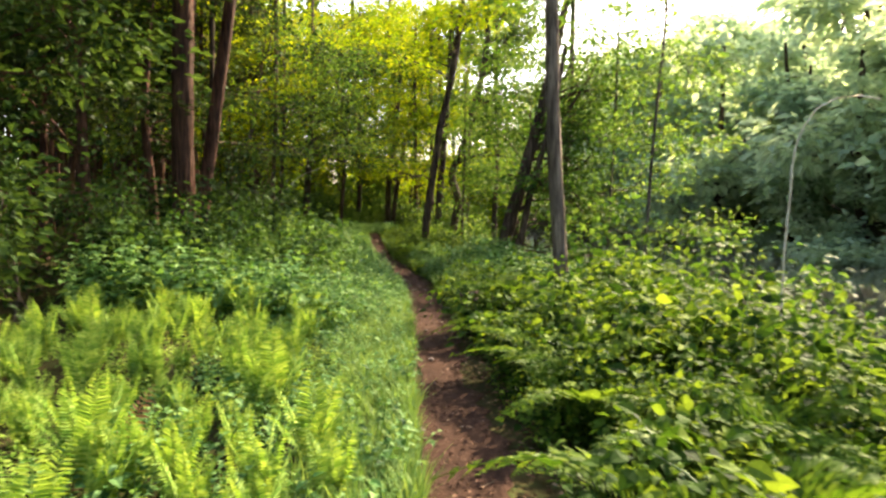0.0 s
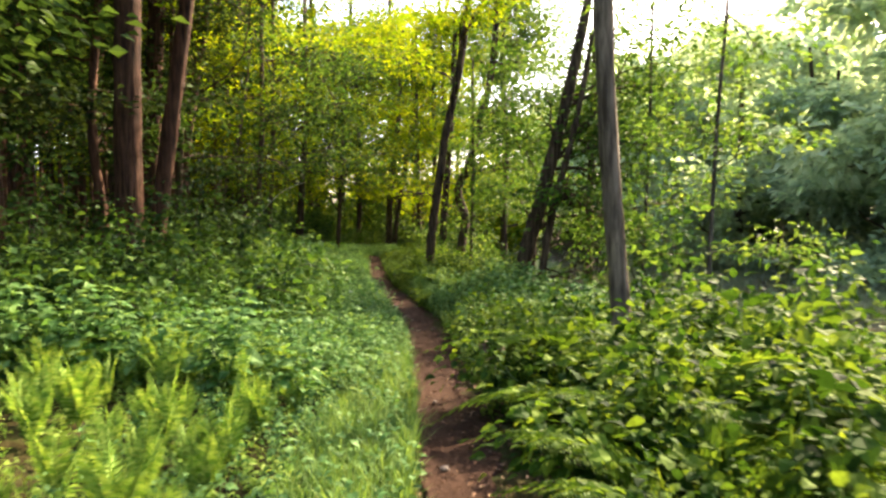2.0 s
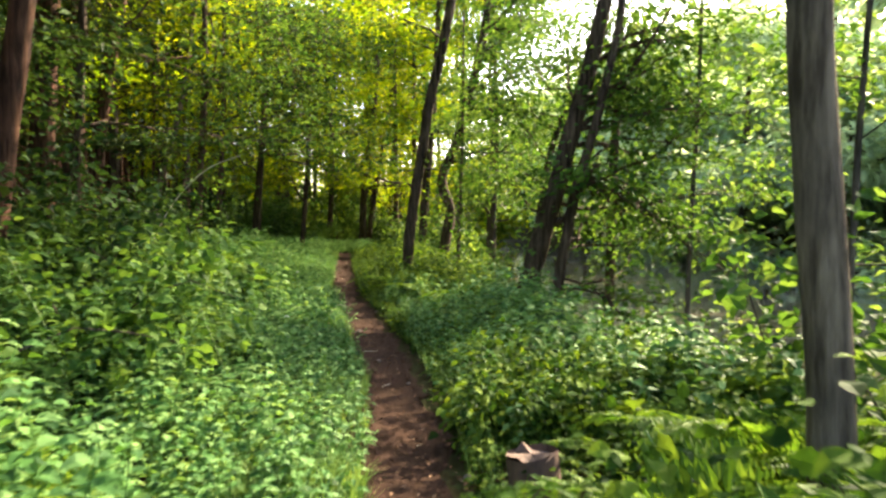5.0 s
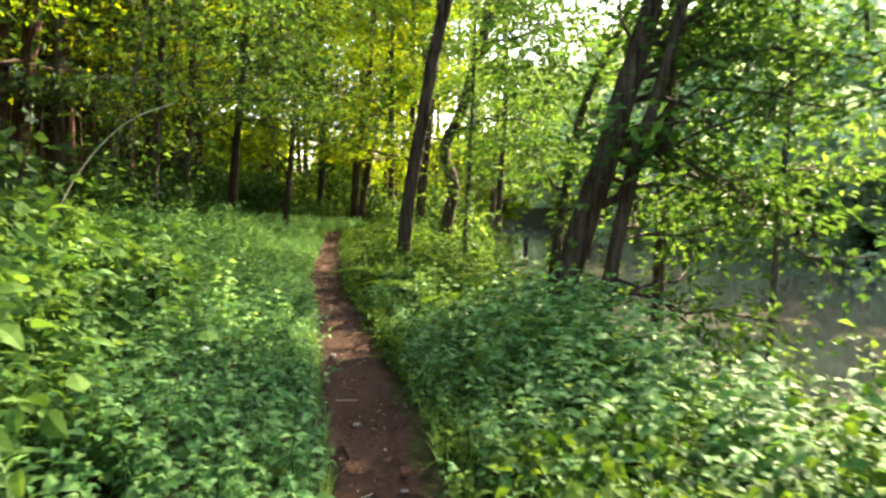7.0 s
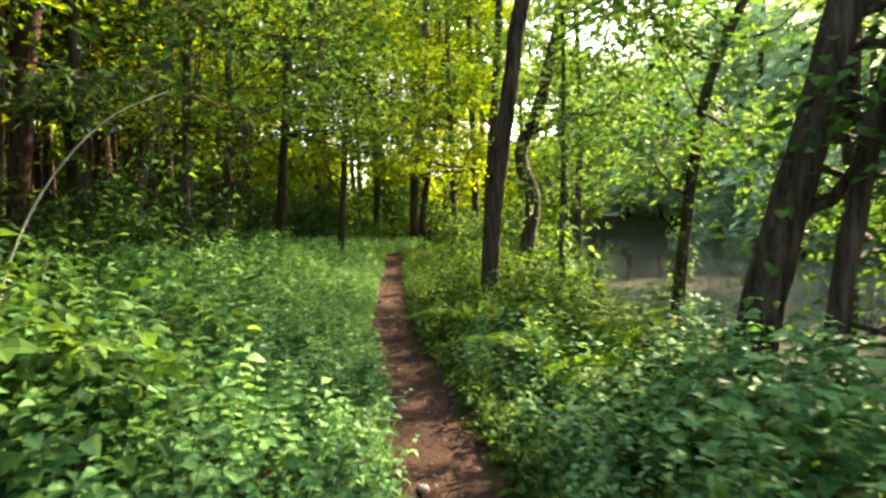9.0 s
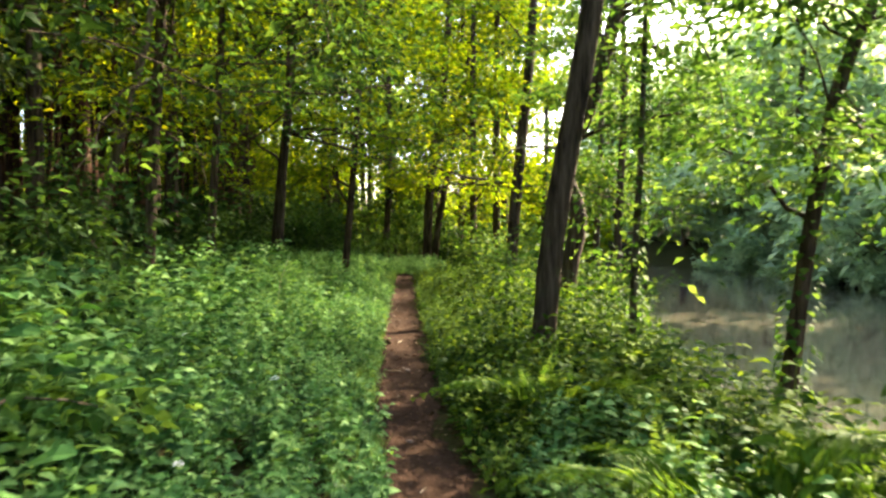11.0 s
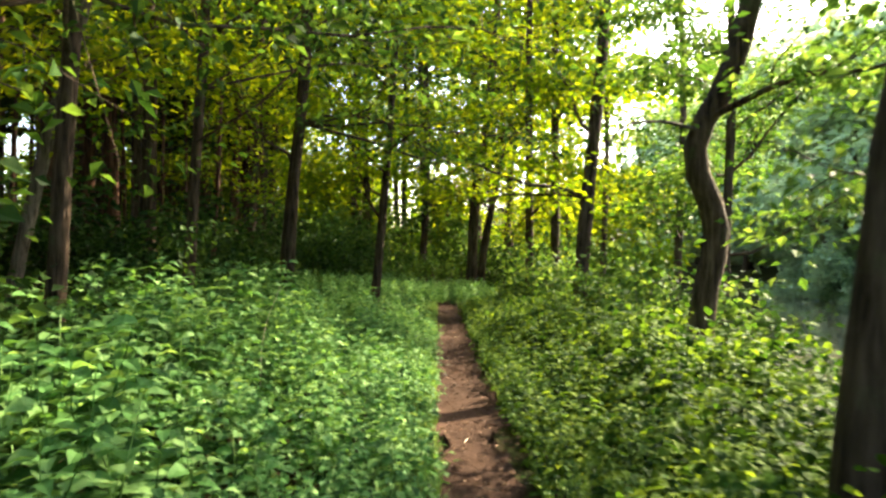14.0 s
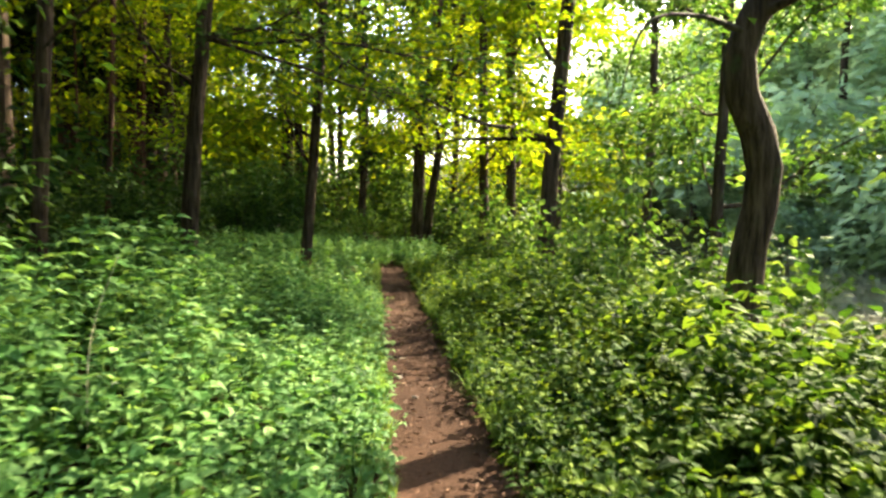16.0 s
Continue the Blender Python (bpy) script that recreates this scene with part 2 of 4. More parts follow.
def add_tube(b, pts, radii, sides=7, mat=0, lumps=0.0, r=None):
    """A tapered tube along a line of points."""
    pts = np.asarray(pts, float)
    n = len(pts)
    tang = unit(np.gradient(pts, axis=0))
    ref = np.where(np.abs(tang[:, 2:3]) > 0.9, np.array([[1.0, 0, 0]]), np.array([[0, 0, 1.0]]))
    ref = np.broadcast_to(ref[n // 2], (n, 3))
    a = unit(np.cross(tang, ref))
    c = np.cross(tang, a)
    ang = np.linspace(0, 2 * np.pi, sides, endpoint=False)
    rad = np.broadcast_to(np.asarray(radii, float), (n,))[:, None]
    if lumps:
        r = r or rng
        rad = rad * (1 + lumps * r.normal(size=(n, sides)))
    v = pts[:, None] + rad[..., None] * (np.cos(ang)[None, :, None] * a[:, None] + np.sin(ang)[None, :, None] * c[:, None])
    i, j = np.meshgrid(np.arange(n - 1), np.arange(sides), indexing="ij")
    k = (j + 1) % sides
    f = np.stack([i * sides + j, i * sides + k, (i + 1) * sides + k, (i + 1) * sides + j], -1).reshape(-1, 4)
    b.add(v.reshape(-1, 3), f, mat)


def spline(pts, n):
    """n points along a smooth line through pts."""
    pts = np.asarray(pts, float)
    d = np.r_[0, np.cumsum(np.linalg.norm(np.diff(pts, axis=0), axis=1))]
    m = np.gradient(pts, d, axis=0)
    s = np.linspace(0, d[-1], n)
    i = np.clip(np.searchsorted(d, s, side="right") - 1, 0, len(d) - 2)
    h = (d[i + 1] - d[i])[:, None]
    u = ((s - d[i])[:, None]) / h
    return ((2 * u**3 - 3 * u**2 + 1) * pts[i] + (u**3 - 2 * u**2 + u) * h * m[i] + (-2 * u**3 + 3 * u**2) * pts[i + 1] + (u**3 - u**2) * h * m[i + 1])


# ---- ground, path, river ----
PATH_Y = np.array([-30, -10, 0, 4, 6, 8.7, 10.2, 12.4, 13.6, 15.5, 19, 22.1, 26.4, 32, 38.5, 44, 52, 70, 200])
PATH_X = np.array([.9, .35, .12, .15, .0, -.11, -.22, -.34, -.44, -.72, -1.29, -1.86, -2.34, -2.95, -3.6, -4.4, -6.2, -11, -50])


def path_x(y):
    return np.interp(y, PATH_Y, PATH_X)


def hill_noise(x, y):
    return 0.05 * np.sin(1.3 * x + 0.7 * y) + 0.04 * np.sin(0.9 * y - 2.1 * x + 1) + 0.03 * np.sin(3.1 * x + 2.3 * y)


def ground_z(x, y):
    x, y = np.asarray(x, float), np.asarray(y, float)
    d = x - path_x(y)                                     # to the river
    bank = np.where(y > 60, path_x(60.0) + 6 - (y - 60) * 0.3, path_x(y) + 4.2)
    far = bank + 19 + 0.02 * np.clip(y, 0, 60)
    z = np.interp(d, [-200, -60, -30, -8, -2, -0.5, 0.5, 1.6, 200], [14, 4.0, 1.6, 0.35, 0.05, 0.0, 0.0, -0.05, -0.05])
    z = z + np.clip((np.abs(d) - 0.4) / 1.0, 0, 1) * hill_noise(x, y)
    s = np.clip((x - bank + 2.3) / 2.9, 0, 1)
    z = z - 1.9 * s * s * (3 - 2 * s)
    s2 = np.clip((x - far + 1) / 4, 0, 1)
    z = z + 2.7 * s2 * s2 * (3 - 2 * s2)
    z = z + np.clip((x - far - 30) / 110, 0, 1.6) ** 1.2 * 30
    return z


def grid(xs, ys, zf):
    b = Batch()
    x, y = np.meshgrid(xs, ys, indexing="ij")
    v = np.stack([x, y, zf(x, y)], -1)
    n, m = x.shape
    i, j = np.meshgrid(np.arange(n - 1), np.arange(m - 1), indexing="ij")
    b.add(v, np.stack([i * m + j, (i + 1) * m + j, (i + 1) * m + j + 1, i * m + j + 1], -1).reshape(-1, 4))
    return b


xs = np.r_[np.linspace(-900, -60, 15), np.linspace(-55, -12, 30), np.linspace(-11, 9, 101), np.linspace(10, 45, 50), np.linspace(50, 900, 40)]
ys = np.r_[np.linspace(-900, -40, 15), np.linspace(-35, -5, 16), np.linspace(-4, 60, 129), np.linspace(63, 120, 20), np.linspace(150, 900, 14)]
ground = new("ground", grid(xs, ys, ground_z).mesh("ground", SOIL, smooth=True))
tagged(ground, "dark forest floor of soil and moss under the plants", "ground", kind="structure")

b = Batch()
yy = np.linspace(-12, 43, 361)
uu = np.linspace(-1, 1, 13)
wid = np.interp(yy, [0, 8, 16, 22, 27, 36], [0.29, 0.27, 0.26, 0.27, 0.33, 0.28]) + 0.03 * np.sin(yy * 1.7) + 0.025 * np.sin(yy * 4.3 + 1)
px_ = path_x(yy)
kern = np.ones(15) / 15
px_ = np.convolve(np.pad(px_, 7, mode="edge"), kern, mode="valid")
ragged = np.convolve(rng.normal(size=365), np.ones(5) / 5, mode="valid")[:, None]
X = px_[:, None] + uu[None] * wid[:, None] * (1 + (0.22 * ragged + 0.12 * rng.normal(size=(361, 13))) * (np.abs(uu) > 0.8))
Yv = np.broadcast_to(yy[:, None], X.shape)
Z = ground_z(X, Yv) + 0.016 - 0.03 * (1 - uu[None] ** 2) + 0.006 * rng.normal(size=X.shape) + 0.012
Z[:, 0] -= 0.02
Z[:, -1] -= 0.02
i, j = np.meshgrid(np.arange(360), np.arange(12), indexing="ij")
b.add(np.stack([X, Yv, np.maximum(Z, ground_z(X, Yv) + 0.006)], -1), np.stack([i * 13 + j, i * 13 + j + 1, (i + 1) * 13 + j + 1, (i + 1) * 13 + j], -1).reshape(-1, 4))
tagged(new("path", b.mesh("path", DIRT, smooth=True)), "narrow trodden path of reddish-brown earth through the undergrowth", "path", kind="structure")

b = grid(np.linspace(-60, 60, 25), np.linspace(-300, 300, 41), lambda x, y: 0 * x - 1.05)
tagged(new("river", b.mesh("river", WATER, smooth=True)), "slow brown-green river reflecting the far bank", "river", kind="structure")

# ---- trees ----
def limb_points(start, direction, length, rise, r, n=7):
    p = [np.array(start, float)]
    d = unit(np.array(direction, float))
    for _ in range(n - 1):
        d = unit(d + r.normal(size=3) * 0.22 + np.array([0, 0, rise]))
        p.append(p[-1] + d * length / (n - 1))
    return np.array(p)


def sprays(r, centres, count, radius, flat, size, b, width=0.6, fine=False, home=None):
    """Leaves in loose, mostly level sprays round the twig ends."""
    k = r.integers(0, len(centres), count)
    off = r.normal(size=(count, 3)) * np.array([radius, radius, radius * flat])
    pos = centres[k] + off
    axis = unit(off * np.array([1, 1, 0.3]) + r.normal(size=(count, 3)) * 0.35 * radius + np.array([0, 0, -0.25 * radius]))
    up = unit(np.array([0, 0, 1.0]) + r.normal(size=(count, 3)) * 0.45)
    if home is not None:
        w = pos + home
        keep = (np.abs(w[:, 0] - path_x(w[:, 1])) > 2.1) | (w[:, 2] > 3.2)
        pos, axis, up, count = pos[keep], axis[keep], up[keep], int(keep.sum())
    add_leaves(b, pos, axis, up, size * r.uniform(0.6, 1.3, count), width, 0.1, 0.15, fine=fine)


def tree(name, line, r0, r1, label, bark=BARK, leaf=CANOPY, limbs=9, limb_from=0.3, limb_len=3.0, leaves=5000, leaf_size=0.16,
         radius=0.55, flat=0.14, rise=0.03, seed=1, category="tree", group="", sides=12, ivy=0, limb_to=1.0, aim=None):
    """A tapered trunk along a line, limbs with twigs, and a crown of leaf sprays."""
    r = np.random.default_rng(seed)
    root = new(name)
    base = np.array(line[0], float)
    root.location = base
    tagged(root, label, category, group)
    nr = 34 if sides > 8 else 18
    pts = spline(np.array(line, float), nr) - base
    h = np.linspace(0, 1, nr)
    rad = r0 + (r1 - r0) * h
    rad = rad * (1 + 0.35 * np.exp(-np.maximum(pts[:, 2], 0) / 0.22))
    bt = Batch()
    add_tube(bt, pts, rad, sides, lumps=0.045, r=r)
    part("trunk", bt, bark, root, smooth=True)
    ends = []
    for _ in range(limbs):
        u = r.uniform(limb_from, limb_to)
        i = int(u * (nr - 1))
        a = r.uniform(0, 2 * np.pi) if aim is None else r.normal(aim, 0.6)
        bl = Batch()
        ln = limb_len * r.uniform(0.6, 1.25) * (1.15 - 0.5 * u)
        for _ in range(8):
            lp = limb_points(pts[i], (np.cos(a), np.sin(a), r.uniform(-0.1, 0.7)), ln, rise, r)
            wl = lp[2:] + base
            if np.all((np.abs(wl[:, 0] - path_x(wl[:, 1])) > 1.9) | (wl[:, 2] > 3.0)):
                break
            a = r.uniform(0, 2 * np.pi)
        lr = rad[i] * r.uniform(0.25, 0.42)
        add_tube(bl, lp, np.linspace(lr, lr * 0.25, len(lp)), 5)
        for k in range(2, len(lp)):
            for _ in range(2):
                tp = limb_points(lp[k], unit(lp[k] - lp[k - 1]) + r.normal(size=3) * np.array([0.9, 0.9, 0.35]), ln * r.uniform(0.2, 0.42), -0.02, r, 4)
                add_tube(bl, tp, np.linspace(lr * 0.3, 0.004, 4), 3)
                ends += [tp[-1], tp[2], tp[1]]
        part("limb", bl, bark, root, smooth=True)
    if leaves:
        bc = Batch()
        sprays(r, np.array(ends), leaves, radius, flat, leaf_size, bc, home=base)
        part("crown", bc, leaf, root)
    if ivy:
        bi = Batch()
        k = r.integers(1, nr - 3, ivy)
        a = r.uniform(0, 2 * np.pi, ivy)
        out = np.stack([np.cos(a), np.sin(a), r.normal(size=ivy) * 0.3], -1)
        pos = pts[k] + out * (rad[k] * 1.02)[:, None] * r.uniform(1, 2.6, ivy)[:, None] + np.stack([0 * a, 0 * a, r.normal(size=ivy) * 0.15], -1)
        add_leaves(bi, pos, out + np.array([0, 0, -0.6]), out + np.array([0, 0, 0.6]), 0.09 * r.uniform(0.6, 1.4, ivy), 0.9, fine=True)
        part("climbing_leaves", bi, RIVERLEAF, root)
    return root


def at(x, y, z=None):
    return float(x), float(y), float(ground_z(x, y) if z is None else z) - 0.06


tree("riverside_tree", [at(1.66, 10.1), (1.6, 10.1, 1.05), (1.55, 10.15, 1.9), (1.5, 10.15, 2.9), (1.48, 10.2, 4.5), (1.6, 10.5, 9), (1.85, 10.8, 13)], 0.105, 0.06,
     "tall straight grey-brown tree trunk rising from the bushes", PALEBARK, RIVERLEAF, 13, 0.33, 3.6, 7500, 0.15, radius=0.4, seed=11)
tree("leaning_tree", [at(1.36, 19.0), (1.52, 19.0, .37), (1.77, 19.0, 1.35), (2.03, 19.0, 2.2), (2.13, 19.0, 2.6), (2.3, 19.0, 3.2), (2.5, 19.0, 3.95), (2.8, 19.1, 5.2), (3.2, 19.2, 7.0)], 0.19, 0.09,
     "thick dark tree leaning out over the river bank", BARK, BOUGH, 14, 0.18, 2.6, 2800, 0.14, radius=0.4, flat=0.3, rise=-0.05, seed=12, ivy=200, limb_to=0.68, aim=0.1)
tree("leaning_tree", [at(1.85, 18.5), (1.95, 18.5, .6), (2.08, 18.5, 1.36), (2.24, 18.5, 2.14), (2.4, 18.5, 2.65), (2.8, 18.6, 4.2), (3.1, 18.8, 5.6)], 0.10, 0.05,
     "thinner dark stem leaning beside a thick riverside tree", BARK, BOUGH, 11, 0.16, 2.4, 2300, 0.14, radius=0.3, flat=0.5, rise=-0.05, seed=13, limb_to=0.75, aim=-0.1)
tree("front_tree", [at(-.6, 23.1), (-.54, 23.1, .8), (-.44, 23.1, 1.75), (-.33, 23.1, 2.45), (-.22, 23.1, 3.1), (-.07, 23.1, 4.1), (.15, 23.1, 5.0), (.5, 23.2, 7), (.8, 23.5, 13)], 0.125, 0.07,
     "slender brown tree with ridged bark beside the path", BARK, CANOPY, 11, 0.40, 3.6, 7000, 0.14, radius=0.4, seed=14)
tree("crooked_tree", [at(.40, 29.75), (.485, 29.75, .98), (.60, 29.75, 1.55), (.615, 29.75, 1.89), (.46, 29.75, 2.32), (.34, 29.75, 2.67), (.405, 29.75, 3.07), (.59, 29.75, 3.4), (1.17, 29.75, 5.25), (1.6, 29.8, 7.0), (1.9, 30.0, 11)], 0.175, 0.10,
     "dark tree with a snaking crooked trunk on the bank", BARK, RIVERLEAF, 15, 0.33, 3.4, 6500, 0.15, radius=0.45, flat=0.15, rise=-0.04, seed=15, aim=0.0)
tree("riverside_tree", [at(2.2, 24.3), (2.34, 24.3, 0.0), (2.45, 24.3, 1.0), (2.59, 24.3, 2.0), (2.87, 24.3, 3.4), (3.4, 24.3, 4.6), (4.2, 24.3, 6.2)], 0.115, 0.05,
     "thin ivy-clad tree standing low on the river bank", BARK, RIVERLEAF, 12, 0.42, 2.8, 5000, 0.14, seed=16, ivy=700)
tree("sapling", [at(.62, 24.7), (.66, 24.7, 1.48), (.7, 24.7, 2.4), (.72, 24.7, 3.3), (.76, 24.8, 6.5)], 0.05, 0.02,
     "slim sapling wrapped in hanging ivy leaves", TWIG, RIVERLEAF, 7, 0.3, 1.5, 600, 0.12, radius=0.25, flat=1.0, rise=-0.06, seed=17, ivy=550)
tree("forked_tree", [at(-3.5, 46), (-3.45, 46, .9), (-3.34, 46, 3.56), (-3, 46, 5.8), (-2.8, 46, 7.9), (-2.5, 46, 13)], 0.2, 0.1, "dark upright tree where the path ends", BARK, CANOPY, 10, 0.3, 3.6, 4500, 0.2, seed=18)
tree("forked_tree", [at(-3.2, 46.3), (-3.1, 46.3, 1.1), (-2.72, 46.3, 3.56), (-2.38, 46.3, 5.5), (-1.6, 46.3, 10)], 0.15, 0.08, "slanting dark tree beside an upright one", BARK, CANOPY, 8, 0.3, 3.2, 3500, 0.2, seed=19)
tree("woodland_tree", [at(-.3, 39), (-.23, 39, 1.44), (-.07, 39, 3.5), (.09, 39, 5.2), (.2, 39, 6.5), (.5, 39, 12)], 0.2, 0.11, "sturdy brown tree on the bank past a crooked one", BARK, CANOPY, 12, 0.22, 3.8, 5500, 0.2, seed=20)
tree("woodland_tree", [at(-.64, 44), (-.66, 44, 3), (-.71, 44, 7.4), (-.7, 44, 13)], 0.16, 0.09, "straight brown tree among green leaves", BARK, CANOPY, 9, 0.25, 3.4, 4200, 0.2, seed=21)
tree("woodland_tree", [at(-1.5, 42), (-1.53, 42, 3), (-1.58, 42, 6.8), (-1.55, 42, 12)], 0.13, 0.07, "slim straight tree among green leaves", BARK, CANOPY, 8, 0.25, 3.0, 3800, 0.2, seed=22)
tree("pale_tree", [at(-8.5, 29), (-8.41, 29, .8), (-8.18, 29, 1.83), (-7.95, 29, 2.8), (-7.44, 29, 4.64), (-6.9, 29, 8)], 0.1, 0.05, "slanting pale-barked young tree at the forest edge", PALEBARK, CANOPY, 8, 0.35, 2.6, 2500, 0.14, seed=23)
tree("dark_tree", [at(-5.0, 14.2), (-4.98, 14.2, 2.4), (-4.92, 14.2, 5.5), (-4.85, 14.2, 15)], 0.23, 0.14, "thick dark conifer trunk rising behind the shrubs", PINEBARK, NEEDLE, 12, 0.3, 3.2, 5000, 0.2, radius=0.5, flat=0.15, seed=34)
tree("dark_tree", [at(-5.15, 15.2), (-4.8, 15.2, 2.5), (-4.3, 15.2, 5.8), (-3.7, 15.3, 12)], 0.15, 0.08, "dark leaning trunk beside a thick conifer", PINEBARK, SHADEGREEN, 10, 0.4, 3.0, 4000, 0.17, radius=0.5, flat=0.15, seed=35)
tree("dark_tree", [at(-7.4, 21), (-7.35, 21, 2.9), (-7.1, 21, 7.3), (-7.0, 21, 15)], 0.24, 0.15, "thick dark conifer trunk behind the shrubs", PINEBARK, SHADEGREEN, 8, 0.35, 3.0, 3000, 0.16, seed=24)
tree("dark_tree", [at(-7.9, 24), (-7.56, 24, 3.67), (-6.8, 24, 8.15), (-6.3, 24, 14)], 0.17, 0.1, "dark leaning trunk at the forest edge", PINEBARK, CANOPY, 8, 0.35, 3.0, 3000, 0.16, seed=25)
tree("woodland_tree", [at(-6.4, 34), (-6.3, 34, 2), (-6.05, 34, 4.6), (-5.9, 34, 11)], 0.13, 0.07, "brown young tree at the forest edge", BARK, CANOPY, 10, 0.25, 3.2, 4500, 0.16, seed=26)
tree("woodland_tree", [at(-5.2, 37), (-5.1, 37, 1.2), (-4.95, 37, 3.2), (-4.6, 37, 9)], 0.11, 0.06, "young tree overhanging the path", BARK, CANOPY, 10, 0.22, 3.0, 4500, 0.17, seed=27)

# Boughs alternate between the two leaf colours that carry shade.
for k, (x, y, n) in enumerate(((-6.2, 26.5, 3600), (-6.8, 30.6, 3600), (-6.2, 33.6, 3600), (-6.6, 20.5, 3600))):
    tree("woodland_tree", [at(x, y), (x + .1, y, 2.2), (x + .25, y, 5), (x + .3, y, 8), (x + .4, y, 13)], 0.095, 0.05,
         "slim woodland tree stretching level leafy boughs over the herbs", BARK, SHADEGREEN if k % 2 else BOUGH, 12, 0.24, 4.6, n, 0.15, radius=0.55, flat=0.1, rise=-0.03, seed=400 + k, sides=8, aim=0.0, limb_to=0.7)

for k, (x, y, h, n) in enumerate(((2.5, 36.5, 13, 8000), (2.9, 43, 14, 8000), (1.6, 51, 15, 7000), (0.6, 58, 15, 7000), (-2.4, 53, 15, 6000), (-6.0, 52, 15, 6000))):
    tree("riverside_tree", [at(x, y), (x + .1, y, 2), (x + .2, y, 5), (x + .1, y, h * .7), (x + .2, y, h)], 0.13 + 0.01 * k, 0.06,
         "leafy tree with spreading light green boughs by the river", BARK, RIVERLEAF if k < 2 else CANOPY, 14, 0.22, 3.4 if k < 2 else 4.2, n, 0.19, radius=0.42, seed=300 + k, sides=8)

tree("riverside_tree", [at(3.5, 21.5), (3.55, 21.5, 2), (3.7, 21.6, 5), (3.8, 21.8, 8), (3.9, 22, 12)], 0.11, 0.05, "slim leafy tree rising from the river's edge", BARK, RIVERLEAF, 10, 0.42, 2.6, 4000, 0.16, radius=0.4, seed=310, sides=8)

tree("riverside_tree", [at(3.7, 13.6), (3.75, 13.6, 1), (3.9, 13.7, 3), (4.1, 13.8, 5), (4.2, 14, 8)], 0.04, 0.02, "young leafy tree leaning out from the bank", TWIG, RIVERLEAF, 12, 0.3, 1.9, 2300, 0.13, radius=0.4, flat=0.15, rise=-0.03, seed=311, sides=8)
tree("riverside_tree", [at(4.3, 19.4), (4.35, 19.4, 1), (4.5, 19.5, 3.5), (4.6, 19.6, 6), (4.8, 19.8, 9)], 0.05, 0.025, "slim leafy tree at the foot of the bank", TWIG, RIVERLEAF, 13, 0.22, 2.4, 3000, 0.14, radius=0.45, flat=0.15, rise=-0.04, seed=312, sides=8)

# forest edge: shared kinds, copied along the left of the path and beyond its end
edge_kinds = []
for s in range(4):
    x0 = 0.25 * math.sin(s * 2.1)
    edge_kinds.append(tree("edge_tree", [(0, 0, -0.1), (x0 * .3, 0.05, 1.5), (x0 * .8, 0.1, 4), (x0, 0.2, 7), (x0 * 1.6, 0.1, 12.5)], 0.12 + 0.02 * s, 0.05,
                           "leafy woodland tree in the low sun, sun yellow also put into its leaves", BARK, CANOPY, 12, 0.3, 3.6, 4200, 0.2, radius=0.6, flat=0.12, seed=40 + s, group="trees of the sunlit forest edge", sides=8))
spots = []
r_ = np.random.default_rng(5)
for y in np.arange(24, 75, 4.2):
    spots.append((float(path_x(y)) - 6.4 + r_.normal() * 0.9, y + r_.normal() * 0.9))
for y in np.arange(40, 78, 5.0):
    spots.append((float(path_x(y)) - 12.0 + r_.normal() * 0.9, y + r_.normal() * 0.9))
near_n = len(spots)
for x in np.arange(-24, 1, 2.9):
    spots.append((x + r_.normal(), 58 + r_.normal() * 3))
    spots.append((x + 1.4 + r_.normal(), 72 + r_.normal() * 3))
for k, (x, y) in enumerate(spots):
    m = pose(x, y, float(ground_z(x, y)), 0, 0, r_.uniform(0, 360)) @ Matrix.Scale(r_.uniform(0.8, 1.15) * (1.0 if k < near_n else 1.55), 4)
    if k < 4:
        edge_kinds[k].matrix_basis = m
    else:
        copy_thing(edge_kinds[k % 4], m)

for n, (x, y) in enumerate(((-7.3, 55.0), (-8.4, 61.0))):
    copy_thing(edge_kinds[n], pose(x, y, float(ground_z(x, y)), 0, 0, 140 * n) @ Matrix.Scale(1.2, 4))

# Forest shade sits in the leaf colour; one kind borrows the conifer green.
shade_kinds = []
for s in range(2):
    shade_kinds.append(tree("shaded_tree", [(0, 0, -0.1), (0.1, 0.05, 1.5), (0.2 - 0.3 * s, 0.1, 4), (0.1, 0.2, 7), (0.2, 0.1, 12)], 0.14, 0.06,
                            "leafy tree with forest shade put into its dark leaf colour", PINEBARK, SHADEGREEN if s else NEEDLE, 11, 0.24, 3.4, 4200, 0.21, radius=0.6, flat=0.13, seed=50 + s, group="shaded trees of the forest", sides=8))
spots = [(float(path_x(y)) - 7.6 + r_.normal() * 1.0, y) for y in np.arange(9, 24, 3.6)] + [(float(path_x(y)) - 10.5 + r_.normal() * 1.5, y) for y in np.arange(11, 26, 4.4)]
# Unseen trees behind and beside the start, added to dim the light there.
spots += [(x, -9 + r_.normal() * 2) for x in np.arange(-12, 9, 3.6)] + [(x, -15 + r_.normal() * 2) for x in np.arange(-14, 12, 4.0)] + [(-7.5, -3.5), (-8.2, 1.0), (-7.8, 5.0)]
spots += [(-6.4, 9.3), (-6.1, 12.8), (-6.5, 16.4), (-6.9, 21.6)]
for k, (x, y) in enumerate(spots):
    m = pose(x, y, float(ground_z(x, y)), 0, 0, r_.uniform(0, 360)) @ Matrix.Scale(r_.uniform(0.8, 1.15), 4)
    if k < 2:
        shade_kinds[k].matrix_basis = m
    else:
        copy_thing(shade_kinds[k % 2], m)

